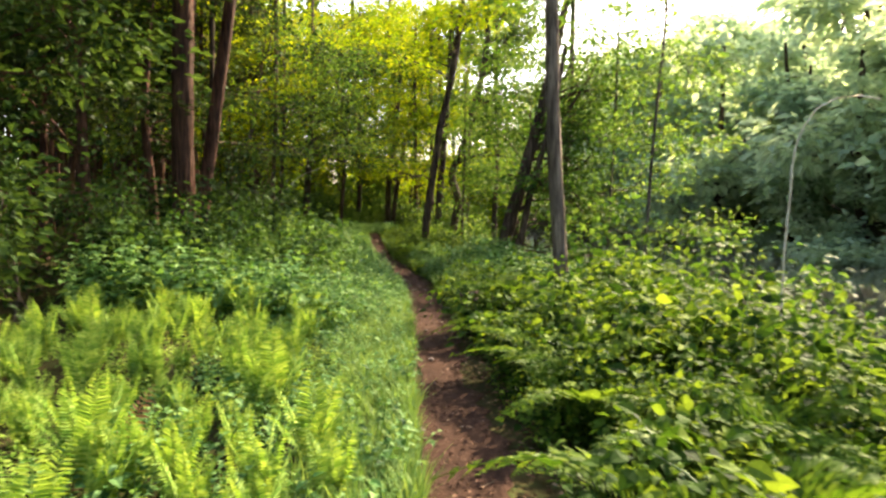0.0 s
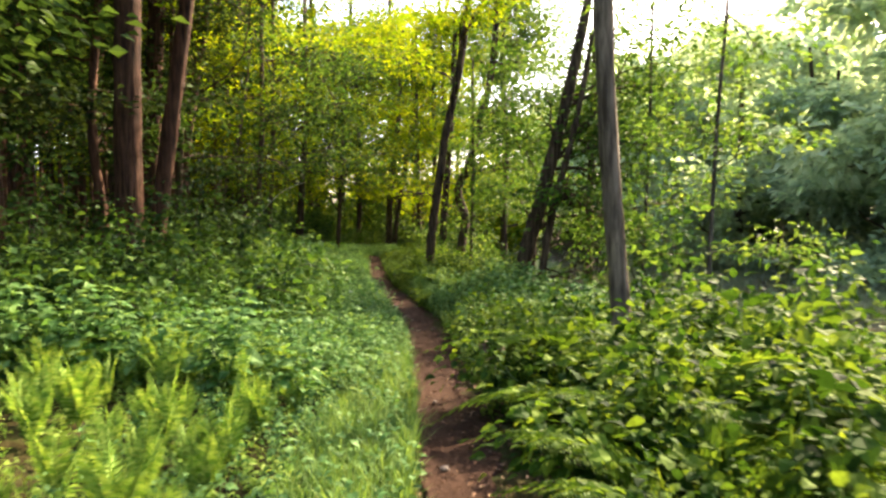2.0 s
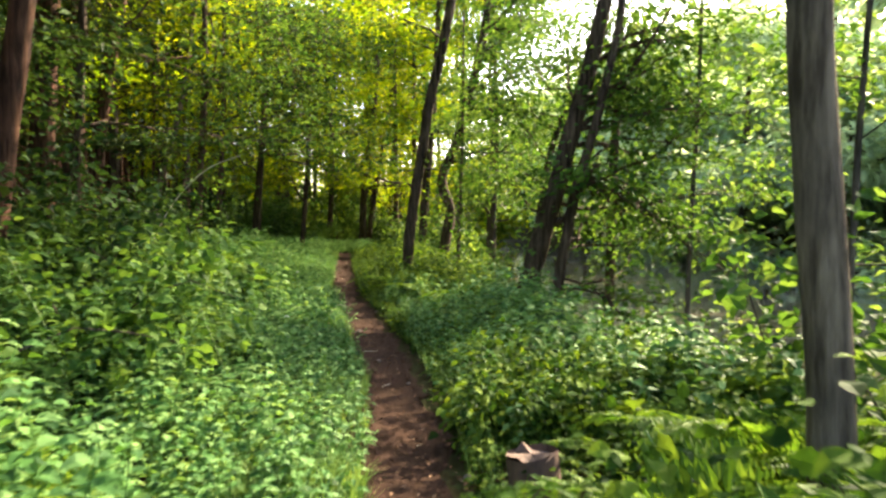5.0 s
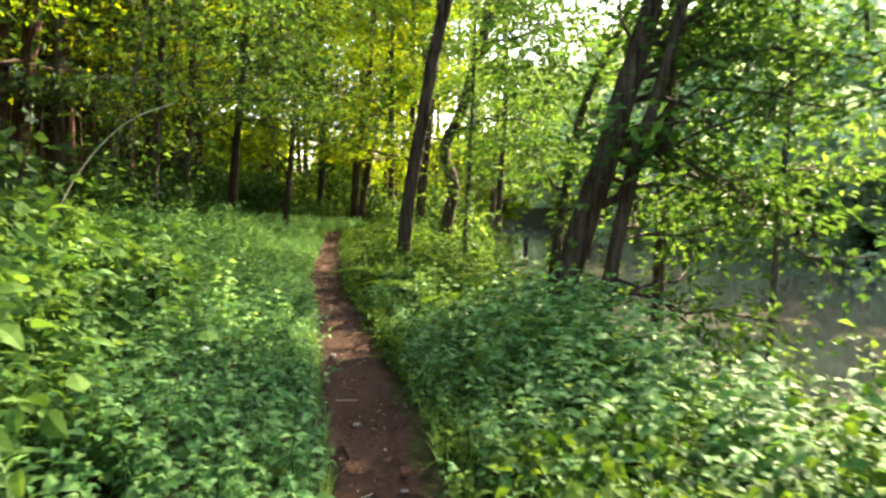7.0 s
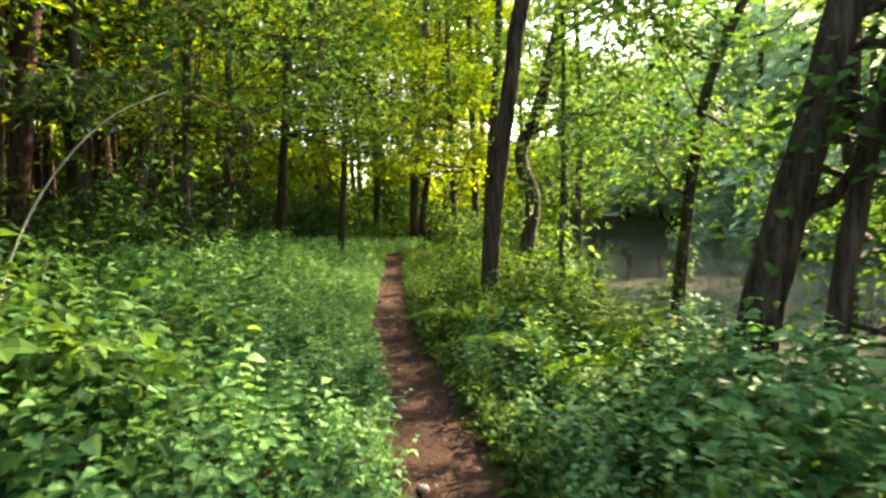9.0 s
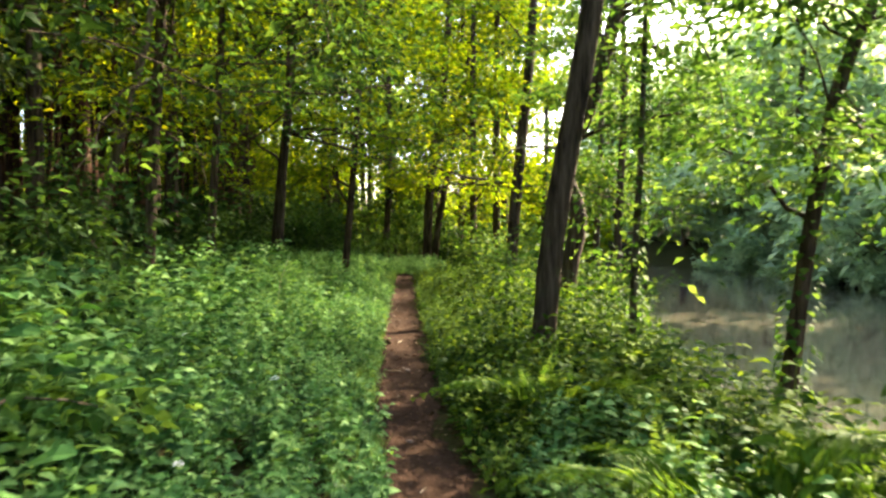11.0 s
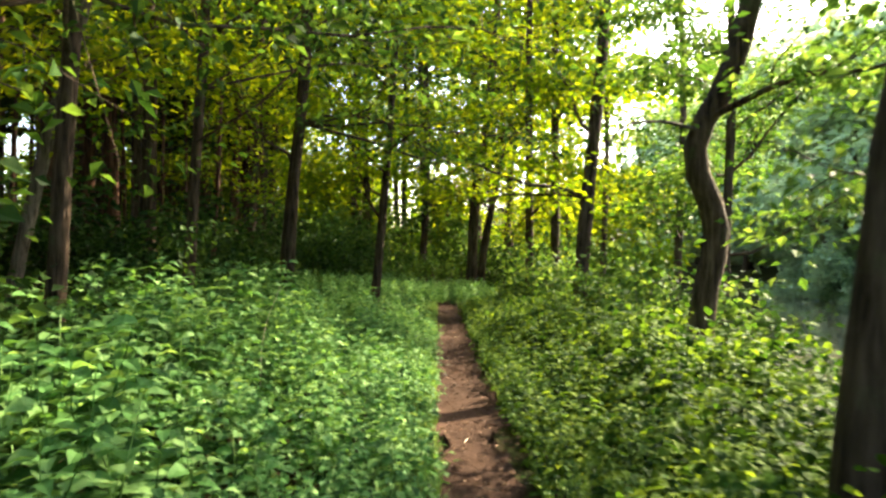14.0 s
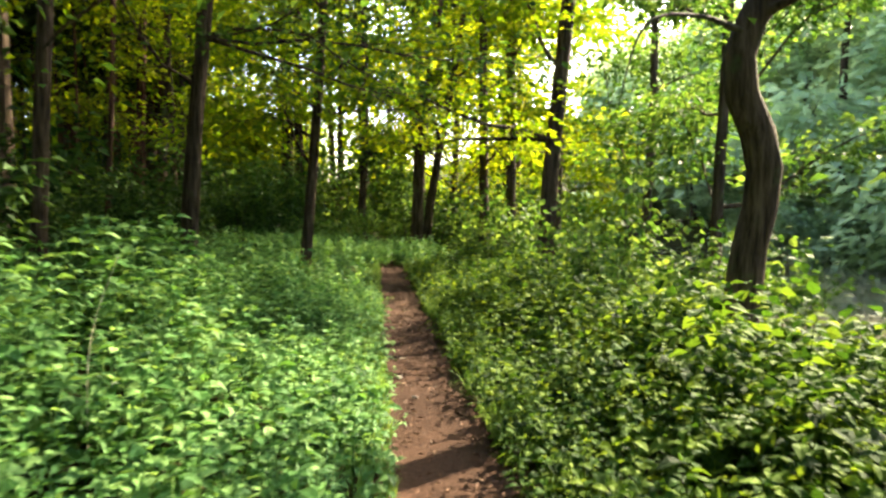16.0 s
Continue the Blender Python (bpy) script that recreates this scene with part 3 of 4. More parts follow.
# the pine stand behind the edge
pine_kinds = []
for s in range(3):
    pine_kinds.append(tree("pine", [(0, 0, -0.1), (0.05 * s, 0, 5), (0.1, 0.1 * s, 12), (0.1, 0, 19)], 0.15 + 0.03 * s, 0.07,
                           "straight reddish-brown pine trunk in the dim stand", PINEBARK, NEEDLE, 4, 0.36, 2.8, 1700, 0.45, radius=0.6, flat=0.2, seed=60 + s, group="pines of the dark stand", sides=8))
k = 0
for y in np.arange(8, 74, 4.0):
    for x in np.arange(-8.6, -36, -3.5):
        px, py = float(path_x(y)) + x + r_.normal() * 1.0, y + r_.normal() * 1.0
        m = pose(px, py, float(ground_z(px, py)), r_.normal() * 1.5, r_.normal() * 1.5, r_.uniform(0, 360)) @ Matrix.Scale(r_.uniform(0.85, 1.2), 4)
        if k < 3:
            pine_kinds[k].matrix_basis = m
        else:
            copy_thing(pine_kinds[k % 3], m)
        k += 1

pole_kinds = []
for s in range(3):
    pole_kinds.append(tree("young_pine", [(0, 0, -0.1), (0.1 * (s - 1), 0, 3), (0.16 * (s - 1), 0.1, 7), (0.1, 0, 13)], 0.065 + 0.012 * s, 0.03,
                           "slim dark pole-like young pine at the forest edge", PINEBARK, NEEDLE, 3, 0.5, 2.0, 700, 0.3, radius=0.5, flat=0.2, seed=90 + s, group="young pines at the forest edge", sides=8))
k = 0
for y in np.arange(22.5, 60, 1.9):
    for off in (-7.4, -9.8, -12.6):
        px, py = float(path_x(y)) + off + r_.normal() * 0.7, y + r_.normal() * 0.6
        m = pose(px, py, float(ground_z(px, py)), r_.normal() * 2.5, r_.normal() * 2.5, r_.uniform(0, 360)) @ Matrix.Scale(r_.uniform(0.8, 1.2), 4)
        if k < 3:
            pole_kinds[k].matrix_basis = m
        else:
            copy_thing(pole_kinds[k % 3], m)
        k += 1

# trees on the far bank, their pale leaf colour standing in for haze
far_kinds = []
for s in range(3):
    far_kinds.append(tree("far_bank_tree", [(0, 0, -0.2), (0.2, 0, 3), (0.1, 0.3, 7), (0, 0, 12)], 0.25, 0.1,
                          "leafy tree hanging over the far bank, haze put into its pale green", BARK, HAZYLEAF, 8, 0.05, 4.4, 2300, 0.67, radius=0.75, flat=0.7, rise=-0.05, seed=80 + s, group="trees of the far bank", sides=7))
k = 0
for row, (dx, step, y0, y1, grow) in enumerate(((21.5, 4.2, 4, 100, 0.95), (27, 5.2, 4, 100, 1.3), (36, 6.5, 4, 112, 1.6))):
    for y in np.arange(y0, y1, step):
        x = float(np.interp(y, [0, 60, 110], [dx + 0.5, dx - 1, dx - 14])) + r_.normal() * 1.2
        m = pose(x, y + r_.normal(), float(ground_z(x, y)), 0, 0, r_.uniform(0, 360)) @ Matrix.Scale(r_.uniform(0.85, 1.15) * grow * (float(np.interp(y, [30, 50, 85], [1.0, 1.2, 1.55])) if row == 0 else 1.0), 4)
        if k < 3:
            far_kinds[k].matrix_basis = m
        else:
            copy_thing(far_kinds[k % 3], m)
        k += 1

# ---- shrubs and bushes ----
def shrub(name, label, leaf, height, spread, leaves, leaf_size, seed, stems=9, group="", category="bush", fine=True, arch=-0.08):
    r = np.random.default_rng(seed)
    root = new(name)
    tagged(root, label, category, group)
    ends = []
    for _ in range(stems):
        a = r.uniform(0, 2 * np.pi)
        bs = Batch()
        p = limb_points((r.normal() * 0.12, r.normal() * 0.12, -0.05), (np.cos(a) * spread / height, np.sin(a) * spread / height, 1.3), height * r.uniform(0.75, 1.25), arch, r, 8)
        add_tube(bs, p, np.linspace(0.012, 0.004, 8), 5)
        part("stem", bs, STEM if leaf is BRAMBLE else TWIG, root, smooth=True)
        ends += list(p[2:]) + list((p[3:] + p[2:-1]) / 2)
    bl = Batch()
    sprays(r, np.array(ends), leaves, 0.17 * max(1, spread), 0.8, leaf_size, bl, 0.72, fine)
    part("foliage", bl, leaf, root)
    return root


def scatter_things(kinds, places, seed, s0=0.8, s1=1.2):
    r = np.random.default_rng(seed)
    for n, (x, y) in enumerate(places):
        m = pose(x, y, float(ground_z(x, y)), r.normal() * 4, r.normal() * 4, r.uniform(0, 360)) @ Matrix.Scale(r.uniform(s0, s1), 4)
        if n < len(kinds):
            kinds[n].matrix_basis = m
        else:
            copy_thing(kinds[n % len(kinds)], m)


brambles = [shrub("bramble_bush", "sprawling bramble bush with arching canes and yellow-green leaves", BRAMBLE, 1.3, 0.8, 900, 0.115, 100 + s, stems=5, group="brambles on the river side") for s in range(4)]
places = []
for y in np.arange(1.5, 13.5, 0.62):
    for d in (1.12, 1.75, 2.4, 3.1):
        places.append((float(path_x(y)) + d + r_.normal() * 0.16 + (0.1 if y < 5 else 0), y + r_.normal() * 0.2))
places = [p for p in places if math.hypot(p[0] - 0.4, p[1] - 10.3) > 0.85]
scatter_things(brambles, places[::2] + places[1::5], 1, 0.55, 0.92)
for n, q in enumerate(np.arange(4.6, 10.6, 0.5)):
    x, y = float(path_x(q)) + 2.5 + 0.55 * math.sin(n * 2.4), float(q)
    copy_thing(brambles[n % 4], pose(x, y, float(ground_z(x, y)), 0, 0, n * 77) @ Matrix.Scale(1.1 + 0.07 * (n % 3), 4))
places = []
for y in np.arange(23, 35, 0.8):
    for d in (1.35, 2.0, 2.7, 3.4):
        x = float(path_x(y)) + d + r_.normal() * 0.15
        if x < 1.7:
            places.append((x, y + r_.normal() * 0.2))
for n, (x, y) in enumerate(places):
    copy_thing(brambles[n % 4], pose(x, y, float(ground_z(x, y)), r_.normal() * 4, r_.normal() * 4, n * 71) @ Matrix.Scale(r_.uniform(0.5, 0.75) * (1.6 if 26.5 < y < 29.2 and x > -0.7 else 1.0), 4))

for n, (x, y) in enumerate([(-0.4, 27.4), (0.1, 28.2), (0.55, 28.5), (0.95, 27.8), (1.35, 28.4), (-0.1, 28.8)]):
    copy_thing(brambles[n % 4], pose(x, y, float(ground_z(x, y)), 0, 0, n * 59) @ Matrix.Scale(0.98 + 0.05 * (n % 3), 4))

for n, (x, y) in enumerate([(1.35, 8.9), (1.95, 9.2), (-0.9, 22.55), (-0.35, 22.45), (-0.6, 22.0), (-0.15, 22.9), (-0.95, 23.2)]):
    copy_thing(brambles[n % 4], pose(x, y, float(ground_z(x, y)), 0, 0, n * 67) @ Matrix.Scale(0.58 + 0.05 * (n % 3) if n > 1 else 0.92, 4))

low = [shrub("low_bush", "low leafy bush on the river bank", BRAMBLE, 0.85, 0.6, 420, 0.095, 120 + s, stems=5, group="low bushes on the bank") for s in range(4)]
places = []
for y in np.arange(13.5, 46, 0.85):
    for d in (1.4, 2.1, 2.9, 3.7):
        places.append((float(path_x(y)) + d + r_.normal() * 0.15, y + r_.normal() * 0.25))
scatter_things(low, places, 2, 0.55, 0.95)

leafy = [shrub("leafy_bush", "knee-high to chest-high green leafy bush on the forest side", BOUGH, 1.8, 1.0, 1000, 0.105, 150 + s, stems=5, group="leafy bushes on the forest side") for s in range(3)]
places = []
for y in np.arange(10.5, 20.5, 0.95):
    for d in (2.7, 3.5, 4.3) if y > 13 else (3.6, 4.4):
        places.append((float(path_x(y)) - d - float(np.interp(y, [18, 24], [0, 1.0])) + r_.normal() * 0.35, y + r_.normal() * 0.3))
scatter_things(leafy, places, 14, 0.55, 1.1)
for n, (x, y, k) in enumerate([(-2.3, 13.7, 0.6), (-2.6, 14.6, 0.7), (-2.6, 12.7, 0.5)]):
    copy_thing(leafy[n], pose(x, y, float(ground_z(x, y)), 0, 0, n * 97) @ Matrix.Scale(k, 4))

# Shade under the forest is coloured into these shrubs.
thick = [shrub("forest_shrub", "leafy shrub at the foot of the forest, shade put into its dark green", SHADEGREEN, 2.9, 1.5, 1150, 0.165, 140 + s, stems=4, fine=False, group="shrubs of the forest edge", arch=-0.05) for s in range(4)]
places = []
for y in np.arange(8, 62, 1.7):
    off = float(np.interp(y, [8, 16, 24, 60], [4.6, 4.0, 4.6, 4.8]))
    for d in (0, 1.9):
        places.append((float(path_x(y)) - off - d + r_.normal() * 0.5, y + r_.normal() * 0.5))
for y in np.arange(47, 62, 3.6):
    for x in np.arange(-15, 4, 3.2):
        if abs(x - float(path_x(y))) > 1.2:
            places.append((x + r_.normal() * 0.5, y + r_.normal() * 0.5))
for y in np.arange(8, 70, 4.5):
    places.append((float(path_x(y)) - 12 + r_.normal() * 1.5, y + r_.normal()))
scatter_things(thick, places, 3, 0.55, 1.1)

bank_kinds = [shrub("bank_shrub", "tall leafy shrub at the water's edge", RIVERLEAF, 2.3, 0.9, 1000, 0.12, 160 + s, stems=5, group="shrubs at the water's edge") for s in range(3)]
places = []
for y in np.arange(5.0, 17, 0.9):
    places.append((float(path_x(y)) + 4.8 + r_.normal() * 0.2, y + r_.normal() * 0.3))
    places.append((float(path_x(y)) + 4.2 + r_.normal() * 0.2, y + 0.5 + r_.normal() * 0.3))
scatter_things(bank_kinds, places, 9, 0.75, 1.05)
places = []
for y in np.arange(31, 62, 1.9):
    places.append((float(path_x(y)) + 3.4 + r_.normal() * 0.4, y))
    places.append((float(path_x(y)) + 4.4 + r_.normal() * 0.4, y + 1))
places += [(1.9, 33), (1.3, 35), (0.8, 36.5), (2.2, 37), (1.4, 40), (0.4, 42), (2.6, 41), (1.2, 44), (-0.4, 46), (0.5, 48), (2.0, 50)]
for n, (x, y, k) in enumerate(((4.4, 9.5, 1.25), (3.2, 11.9, 1.1), (3.6, 14.4, 1.1), (4.0, 7.6, 1.0))):
    copy_thing(bank_kinds[n % 3], pose(x, y, float(ground_z(x, y)), 0, 0, n * 131) @ Matrix.Scale(k, 4))
r_b = np.random.default_rng(19)
for n, (x, y) in enumerate(places):
    copy_thing(bank_kinds[n % 3], pose(x, y, float(ground_z(x, y)), r_b.normal() * 4, r_b.normal() * 4, r_b.uniform(0, 360)) @ Matrix.Scale(r_b.uniform(0.85, 1.3), 4))

for n, (x, y) in enumerate([(1.6, 29.8), (2.3, 30.4), (1.2, 31.2), (2.9, 31.5), (0.9, 28.3), (1.6, 28.5), (0.0, 30.6), (-0.5, 31.8)]):
    copy_thing(bank_kinds[n % 3], pose(x, y, float(ground_z(x, y)), 0, 0, n * 83) @ Matrix.Scale(0.5 + 0.03 * (n % 5), 4))

# Same haze-paled leaf colour as the trees above them.
far_shrubs = [shrub("far_bank_shrub", "shrub drooping to the water on the far bank, haze put into its pale green", HAZYLEAF, 4.2, 2.2, 1000, 0.42, 170 + s, stems=2, group="shrubs of the far bank", fine=False) for s in range(3)]
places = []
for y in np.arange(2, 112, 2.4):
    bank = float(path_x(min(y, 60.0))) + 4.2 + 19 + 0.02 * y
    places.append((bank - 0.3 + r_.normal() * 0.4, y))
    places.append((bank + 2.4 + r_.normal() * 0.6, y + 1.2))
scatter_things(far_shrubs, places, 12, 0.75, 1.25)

# green thicket that closes the view past the end of the path
r_c = np.random.default_rng(29)
for n in range(26):
    x, y = float(r_c.uniform(-13, 1.5)), float(r_c.uniform(47, 57))
    copy_thing(bank_kinds[n % 3], pose(x, y, float(ground_z(x, y)), 0, 0, n * 83) @ Matrix.Scale(r_c.uniform(1.1, 1.9), 4))

# far woods on the hillside, haze painted into the leaf colour
r3 = np.random.default_rng(77)
n = 26000
x, y = r3.uniform(46, 190, n), r3.uniform(-60, 260, n)
top = 9 + 5 * np.sin(x * 0.31 + 2 * np.sin(y * 0.17)) * np.sin(y * 0.27 + x * 0.05)
b = Batch()
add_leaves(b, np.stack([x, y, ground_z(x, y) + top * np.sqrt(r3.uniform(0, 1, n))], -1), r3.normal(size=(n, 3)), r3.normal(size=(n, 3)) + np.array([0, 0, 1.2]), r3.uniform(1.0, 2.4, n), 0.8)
tagged(new("far_woods", b.mesh("far_woods", HAZYLEAF)), "woods on the hill across the river, distance haze put into the leaf colour", "woods", kind="stuff")

# thicket that closes the wood behind the pines, sunlight put into its yellow-green
back_kinds = [shrub("thicket_bush", "yellow-green thicket behind the pine stand, sunlight put into its leaf colour", CANOPY, 5.0, 3.0, 1300, 0.43, 180 + s, stems=2, group="thicket behind the pines", fine=False) for s in range(3)]
places = []
for y in np.arange(0, 96, 3.2):
    places.append((float(np.interp(y, [0, 60, 96], [-46, -50, -40])) + r_.normal() * 1.5, y))
for x in np.arange(-40, 8, 3.2):
    places.append((x, 88 + r_.normal() * 2))
scatter_things(back_kinds, places, 10, 1.1, 1.7)
for k, x in enumerate(np.arange(-26, 3, 3.6)):
    y = 64 + r_.normal() * 2
    copy_thing(back_kinds[k % 3], pose(x, y, float(ground_z(x, y)), 0, 0, k * 50) @ Matrix.Scale(r_.uniform(0.8, 1.1), 4))

# ---- ferns ----
def frond_mesh(name, length, pairs, arch, seed, mat=FERN, lean=0.14):
    r = np.random.default_rng(seed)
    s = np.linspace(0, 1, 10)
    pts = np.stack([length * (lean * s + arch * s**2.4), 0 * s, length * (s * 0.95 - 0.28 * arch * s**3)], -1)
    b = Batch()
    add_tube(b, pts, np.linspace(0.006, 0.0015, 10), 4)
    u = np.linspace(0.14, 0.985, pairs)
    c = np.stack([np.interp(u, s, pts[:, k]) for k in range(3)], -1)
    tang = unit(np.stack([np.interp(u, s, np.gradient(pts[:, k])) for k in range(3)], -1))
    ln = length * 0.155 * np.sin(np.pi * np.clip(u * 0.93 + 0.08, 0, 1)) ** 0.75 + 0.008
    for sg in (-1, 1):
        sd = np.array([0, sg, 0.0])
        axis = unit(sd + tang * 0.28 + r.normal(size=(pairs, 3)) * 0.06)
        nor = unit(np.cross(tang, np.array([0, 1.0, 0])) * 1.0 + r.normal(size=(pairs, 3)) * 0.12)
        add_leaves(b, c, axis, nor, ln * r.uniform(0.9, 1.1, pairs), 0.24, 0.04, 0.14)
    return b.mesh(name, mat)


fronds = [frond_mesh("frond", 0.80, 26, 0.14, 1), frond_mesh("frond", 0.72, 24, 0.26, 2), frond_mesh("frond", 0.88, 28, 0.08, 3)]


def fern(seed):
    r = np.random.default_rng(seed)
    root = new("fern")
    tagged(root, "bright green fern with upright feathery fronds", "fern", "ferns beside the path")
    n = 6 + seed % 2
    for k in range(n):
        f = part("frond", fronds[int(r.integers(0, 3))], None, root)
        f.matrix_basis = pose(0, 0, -0.02, r.normal() * 8, r.normal() * 6, 360 * k / n + r.normal() * 14) @ Matrix.Scale(r.uniform(0.75, 1.1), 4)
    return root


ferns = [fern(s) for s in range(5)]
places = []
for y in np.arange(2.9, 10.5, 0.44):
    for d in np.arange(0.9, 4.5, 0.45):
        if d > 1.05 or y < 4.6:
            places.append((float(path_x(y)) - d + r_.normal() * 0.13, y + r_.normal() * 0.13))
scatter_things(ferns, places, 4, 0.6, 1.0)


def bracken_frond(name, length, seed):
    """A broad arching frond: a stalk, side fronds that shrink to the tip, and leaflets on each."""
    r = np.random.default_rng(seed)
    s = np.linspace(0, 1, 12)
    pts = np.stack([length * (0.95 * s**1.5), 0.04 * np.sin(3 * s), length * (0.95 * s - 0.62 * s**2.6)], -1)
    b = Batch()
    add_tube(b, pts, np.linspace(0.007, 0.0015, 12), 4)
    pairs = 15
    u = np.linspace(0.3, 0.98, pairs)
    c = np.stack([np.interp(u, s, pts[:, k]) for k in range(3)], -1)
    tang = unit(np.stack([np.interp(u, s, np.gradient(pts[:, k])) for k in range(3)], -1))
    for k in range(pairs):
        ln = length * 0.36 * (1 - u[k]) ** 0.8 + 0.02
        for sg in (-1, 1):
            axis = unit(np.array([0, sg, -0.12]) + tang[k] * 0.55 + r.normal(size=3) * 0.06)
            up = unit(np.cross(tang[k], np.array([0, 1.0, 0])) * -1 + np.array([0, 0, 0.6]))
            up = up if up[2] > 0 else -up
            m = 9
            q = np.linspace(0.08, 0.96, m)
            base = c[k] + axis * (q * ln)[:, None]
            side = np.cross(axis, up)
            for s2 in (-1, 1):
                add_leaves(b, base, side * s2 + axis * 0.5 + r.normal(size=(m, 3)) * 0.08, up + r.normal(size=(m, 3)) * 0.15, ln * 0.36 * (1.05 - q) + 0.008, 0.42, 0.05, 0.1)
    return b.mesh(name, BRACKEN)


wide_fronds = [bracken_frond("frond", 1.15, 21), bracken_frond("frond", 1.0, 22), bracken_frond("frond", 1.3, 23)]


def bracken_plant(seed):
    r = np.random.default_rng(seed)
    root = new("bracken")
    tagged(root, "tall bracken with broad arching yellow-green fronds", "bracken", "bracken on the river side")
    for k in range(4):
        f = part("frond", wide_fronds[int(r.integers(0, 3))], None, root)
        f.matrix_basis = pose(0, 0, -0.02, r.normal() * 6, r.normal() * 6, 90 * k + r.normal() * 22) @ Matrix.Scale(r.uniform(0.8, 1.1), 4)
    return root


bracken_kinds = [bracken_plant(700 + s) for s in range(4)]
places = []
for y in np.arange(3.2, 12.8, 0.8):
    for d in (1.25, 1.9, 2.6, 3.3):
        x, yj = float(path_x(y)) + d + r_.normal() * 0.15, y + r_.normal() * 0.25
        if math.hypot(x - 0.3, yj - 10.4) > 0.7:
            places.append((x, yj))
for y in np.arange(16.6, 22.4, 2.3):
    places.append((float(path_x(y)) + 1.5 + r_.normal() * 0.2, y))
for y in np.arange(25.2, 28.6, 0.8):
    places.append((float(path_x(y)) + 2.3 + r_.normal() * 0.3, y))
scatter_things(bracken_kinds, places, 44, 0.8, 1.15)
for n, (x, y) in enumerate([(float(path_x(q)) + 2.5 + 0.5 * math.sin(q * 5), q) for q in np.arange(4.2, 12.5, 1.05)]):
    copy_thing(bracken_kinds[n % 4], pose(x, y, float(ground_z(x, y)), 0, 0, n * 61) @ Matrix.Scale(1.35 + 0.08 * (n % 3), 4))
few = [(float(path_x(y)) + d, y) for y, d in ((16.0, 1.1), (17.2, 1.7), (19.5, 1.2), (20.6, 1.5), (21.3, 1.0), (23.9, 1.2), (26.5, 1.6), (12.0, -1.9), (13.2, -2.6), (11.4, -2.8))]
for n, (x, y) in enumerate(few):
    copy_thing(ferns[n % 5], pose(x, y, float(ground_z(x, y)), 0, 0, n * 77))
dead = part("frond", frond_mesh("frond", 0.6, 18, 0.2, 9, RUST), None, None)
dead.name = "withered_frond"
dead.matrix_basis = pose(-1.72, 3.75, float(ground_z(-1.72, 3.75)), 10, 0, 60)
tagged(dead, "withered orange-brown fern frond among green ones", "fern")

# ---- undergrowth ----
def plant_batch(seed, height, pairs, leaf_len, spread=0.5):
    """One leafy herb: a stem with crossed pairs of leaves."""
    r = np.random.default_rng(seed)
    b = Batch()
    pts = limb_points((0, 0, 0), (r.normal() * 0.15, r.normal() * 0.15, 1), height, 0.02, r, 4)
    add_tube(b, pts, np.linspace(0.004, 0.002, 4), 3)
    u = np.linspace(0.18, 1.0, pairs)
    c = np.stack([np.interp(u, np.linspace(0, 1, 4), pts[:, k]) for k in range(3)], -1)
    for sg in (0, np.pi):
        a = np.arange(pairs) * 1.57 + sg + r.normal(size=pairs) * 0.3
        out = np.stack([np.cos(a), np.sin(a), r.uniform(-0.25, 0.35, pairs)], -1)
        up = np.array([0, 0, 1.0]) + r.normal(size=(pairs, 3)) * 0.25
        add_leaves(b, c + out * 0.01, out, up, leaf_len * (1.15 - 0.55 * u) * r.uniform(0.75, 1.25, pairs), 0.62, 0.1, 0.22, fine=True)
    return b


def scatter_stuff(name, label, kinds, xs, ys, mat, s0, s1, seed, category="undergrowth", scale=None):
    r = np.random.default_rng(seed)
    out = Batch()
    ready = [(np.concatenate(k.v), np.concatenate(k.f)) for k in kinds]
    which = r.integers(0, len(kinds), len(xs))
    zs = ground_z(xs, ys)
    ang = r.uniform(0, 2 * np.pi, len(xs))
    sc = r.uniform(s0, s1, len(xs)) * (1 if scale is None else scale)
    tilt = r.normal(size=(len(xs), 2)) * 0.12
    for kind, (v, f) in enumerate(ready):
        k = np.where(which == kind)[0]
        if not len(k):
            continue
        ca, sa = np.cos(ang[k])[:, None], np.sin(ang[k])[:, None]
        x = v[None, :, 0] * ca - v[None, :, 1] * sa + v[None, :, 2] * tilt[k, :1]
        y = v[None, :, 0] * sa + v[None, :, 1] * ca + v[None, :, 2] * tilt[k, 1:]
        p = np.stack([x, y, np.broadcast_to(v[None, :, 2], x.shape)], -1) * sc[k][:, None, None] + np.stack([xs[k], ys[k], zs[k]], -1)[:, None]
        ff = np.where(f[None] >= 0, f[None] + (np.arange(len(k)) * len(v))[:, None, None], -1).reshape(-1, 4)
        out.add(p.reshape(-1, 3), ff)
    return tagged(new(name, out.mesh(name, mat)), label, category, kind="stuff")


def strip(n, y0, y1, d0, d1, seed, power=1.0):
    r = np.random.default_rng(seed)
    y = r.uniform(y0, y1, n)
    d = d0 + (d1 - d0) * r.uniform(0, 1, n) ** power
    return path_x(y) + d, y


herbs = [plant_batch(s, 0.6, 8, 0.135) for s in range(6)]
lows = [plant_batch(20 + s, 0.22, 5, 0.075) for s in range(6)]
x, y = strip(2900, 9.0, 34, -0.5, -4.8, 31, 1.1)
scale_ = np.clip(0.55 + (np.abs(x - path_x(y)) - 0.4) * 0.35, 0.5, 1.35)
scale_ = np.clip(scale_ * 1.05, 0.5, 1.45) * (1 + 0.3 * np.sin(x * 2.1 + 1.3 * np.sin(y * 1.1)) * np.sin(y * 1.7 + x))
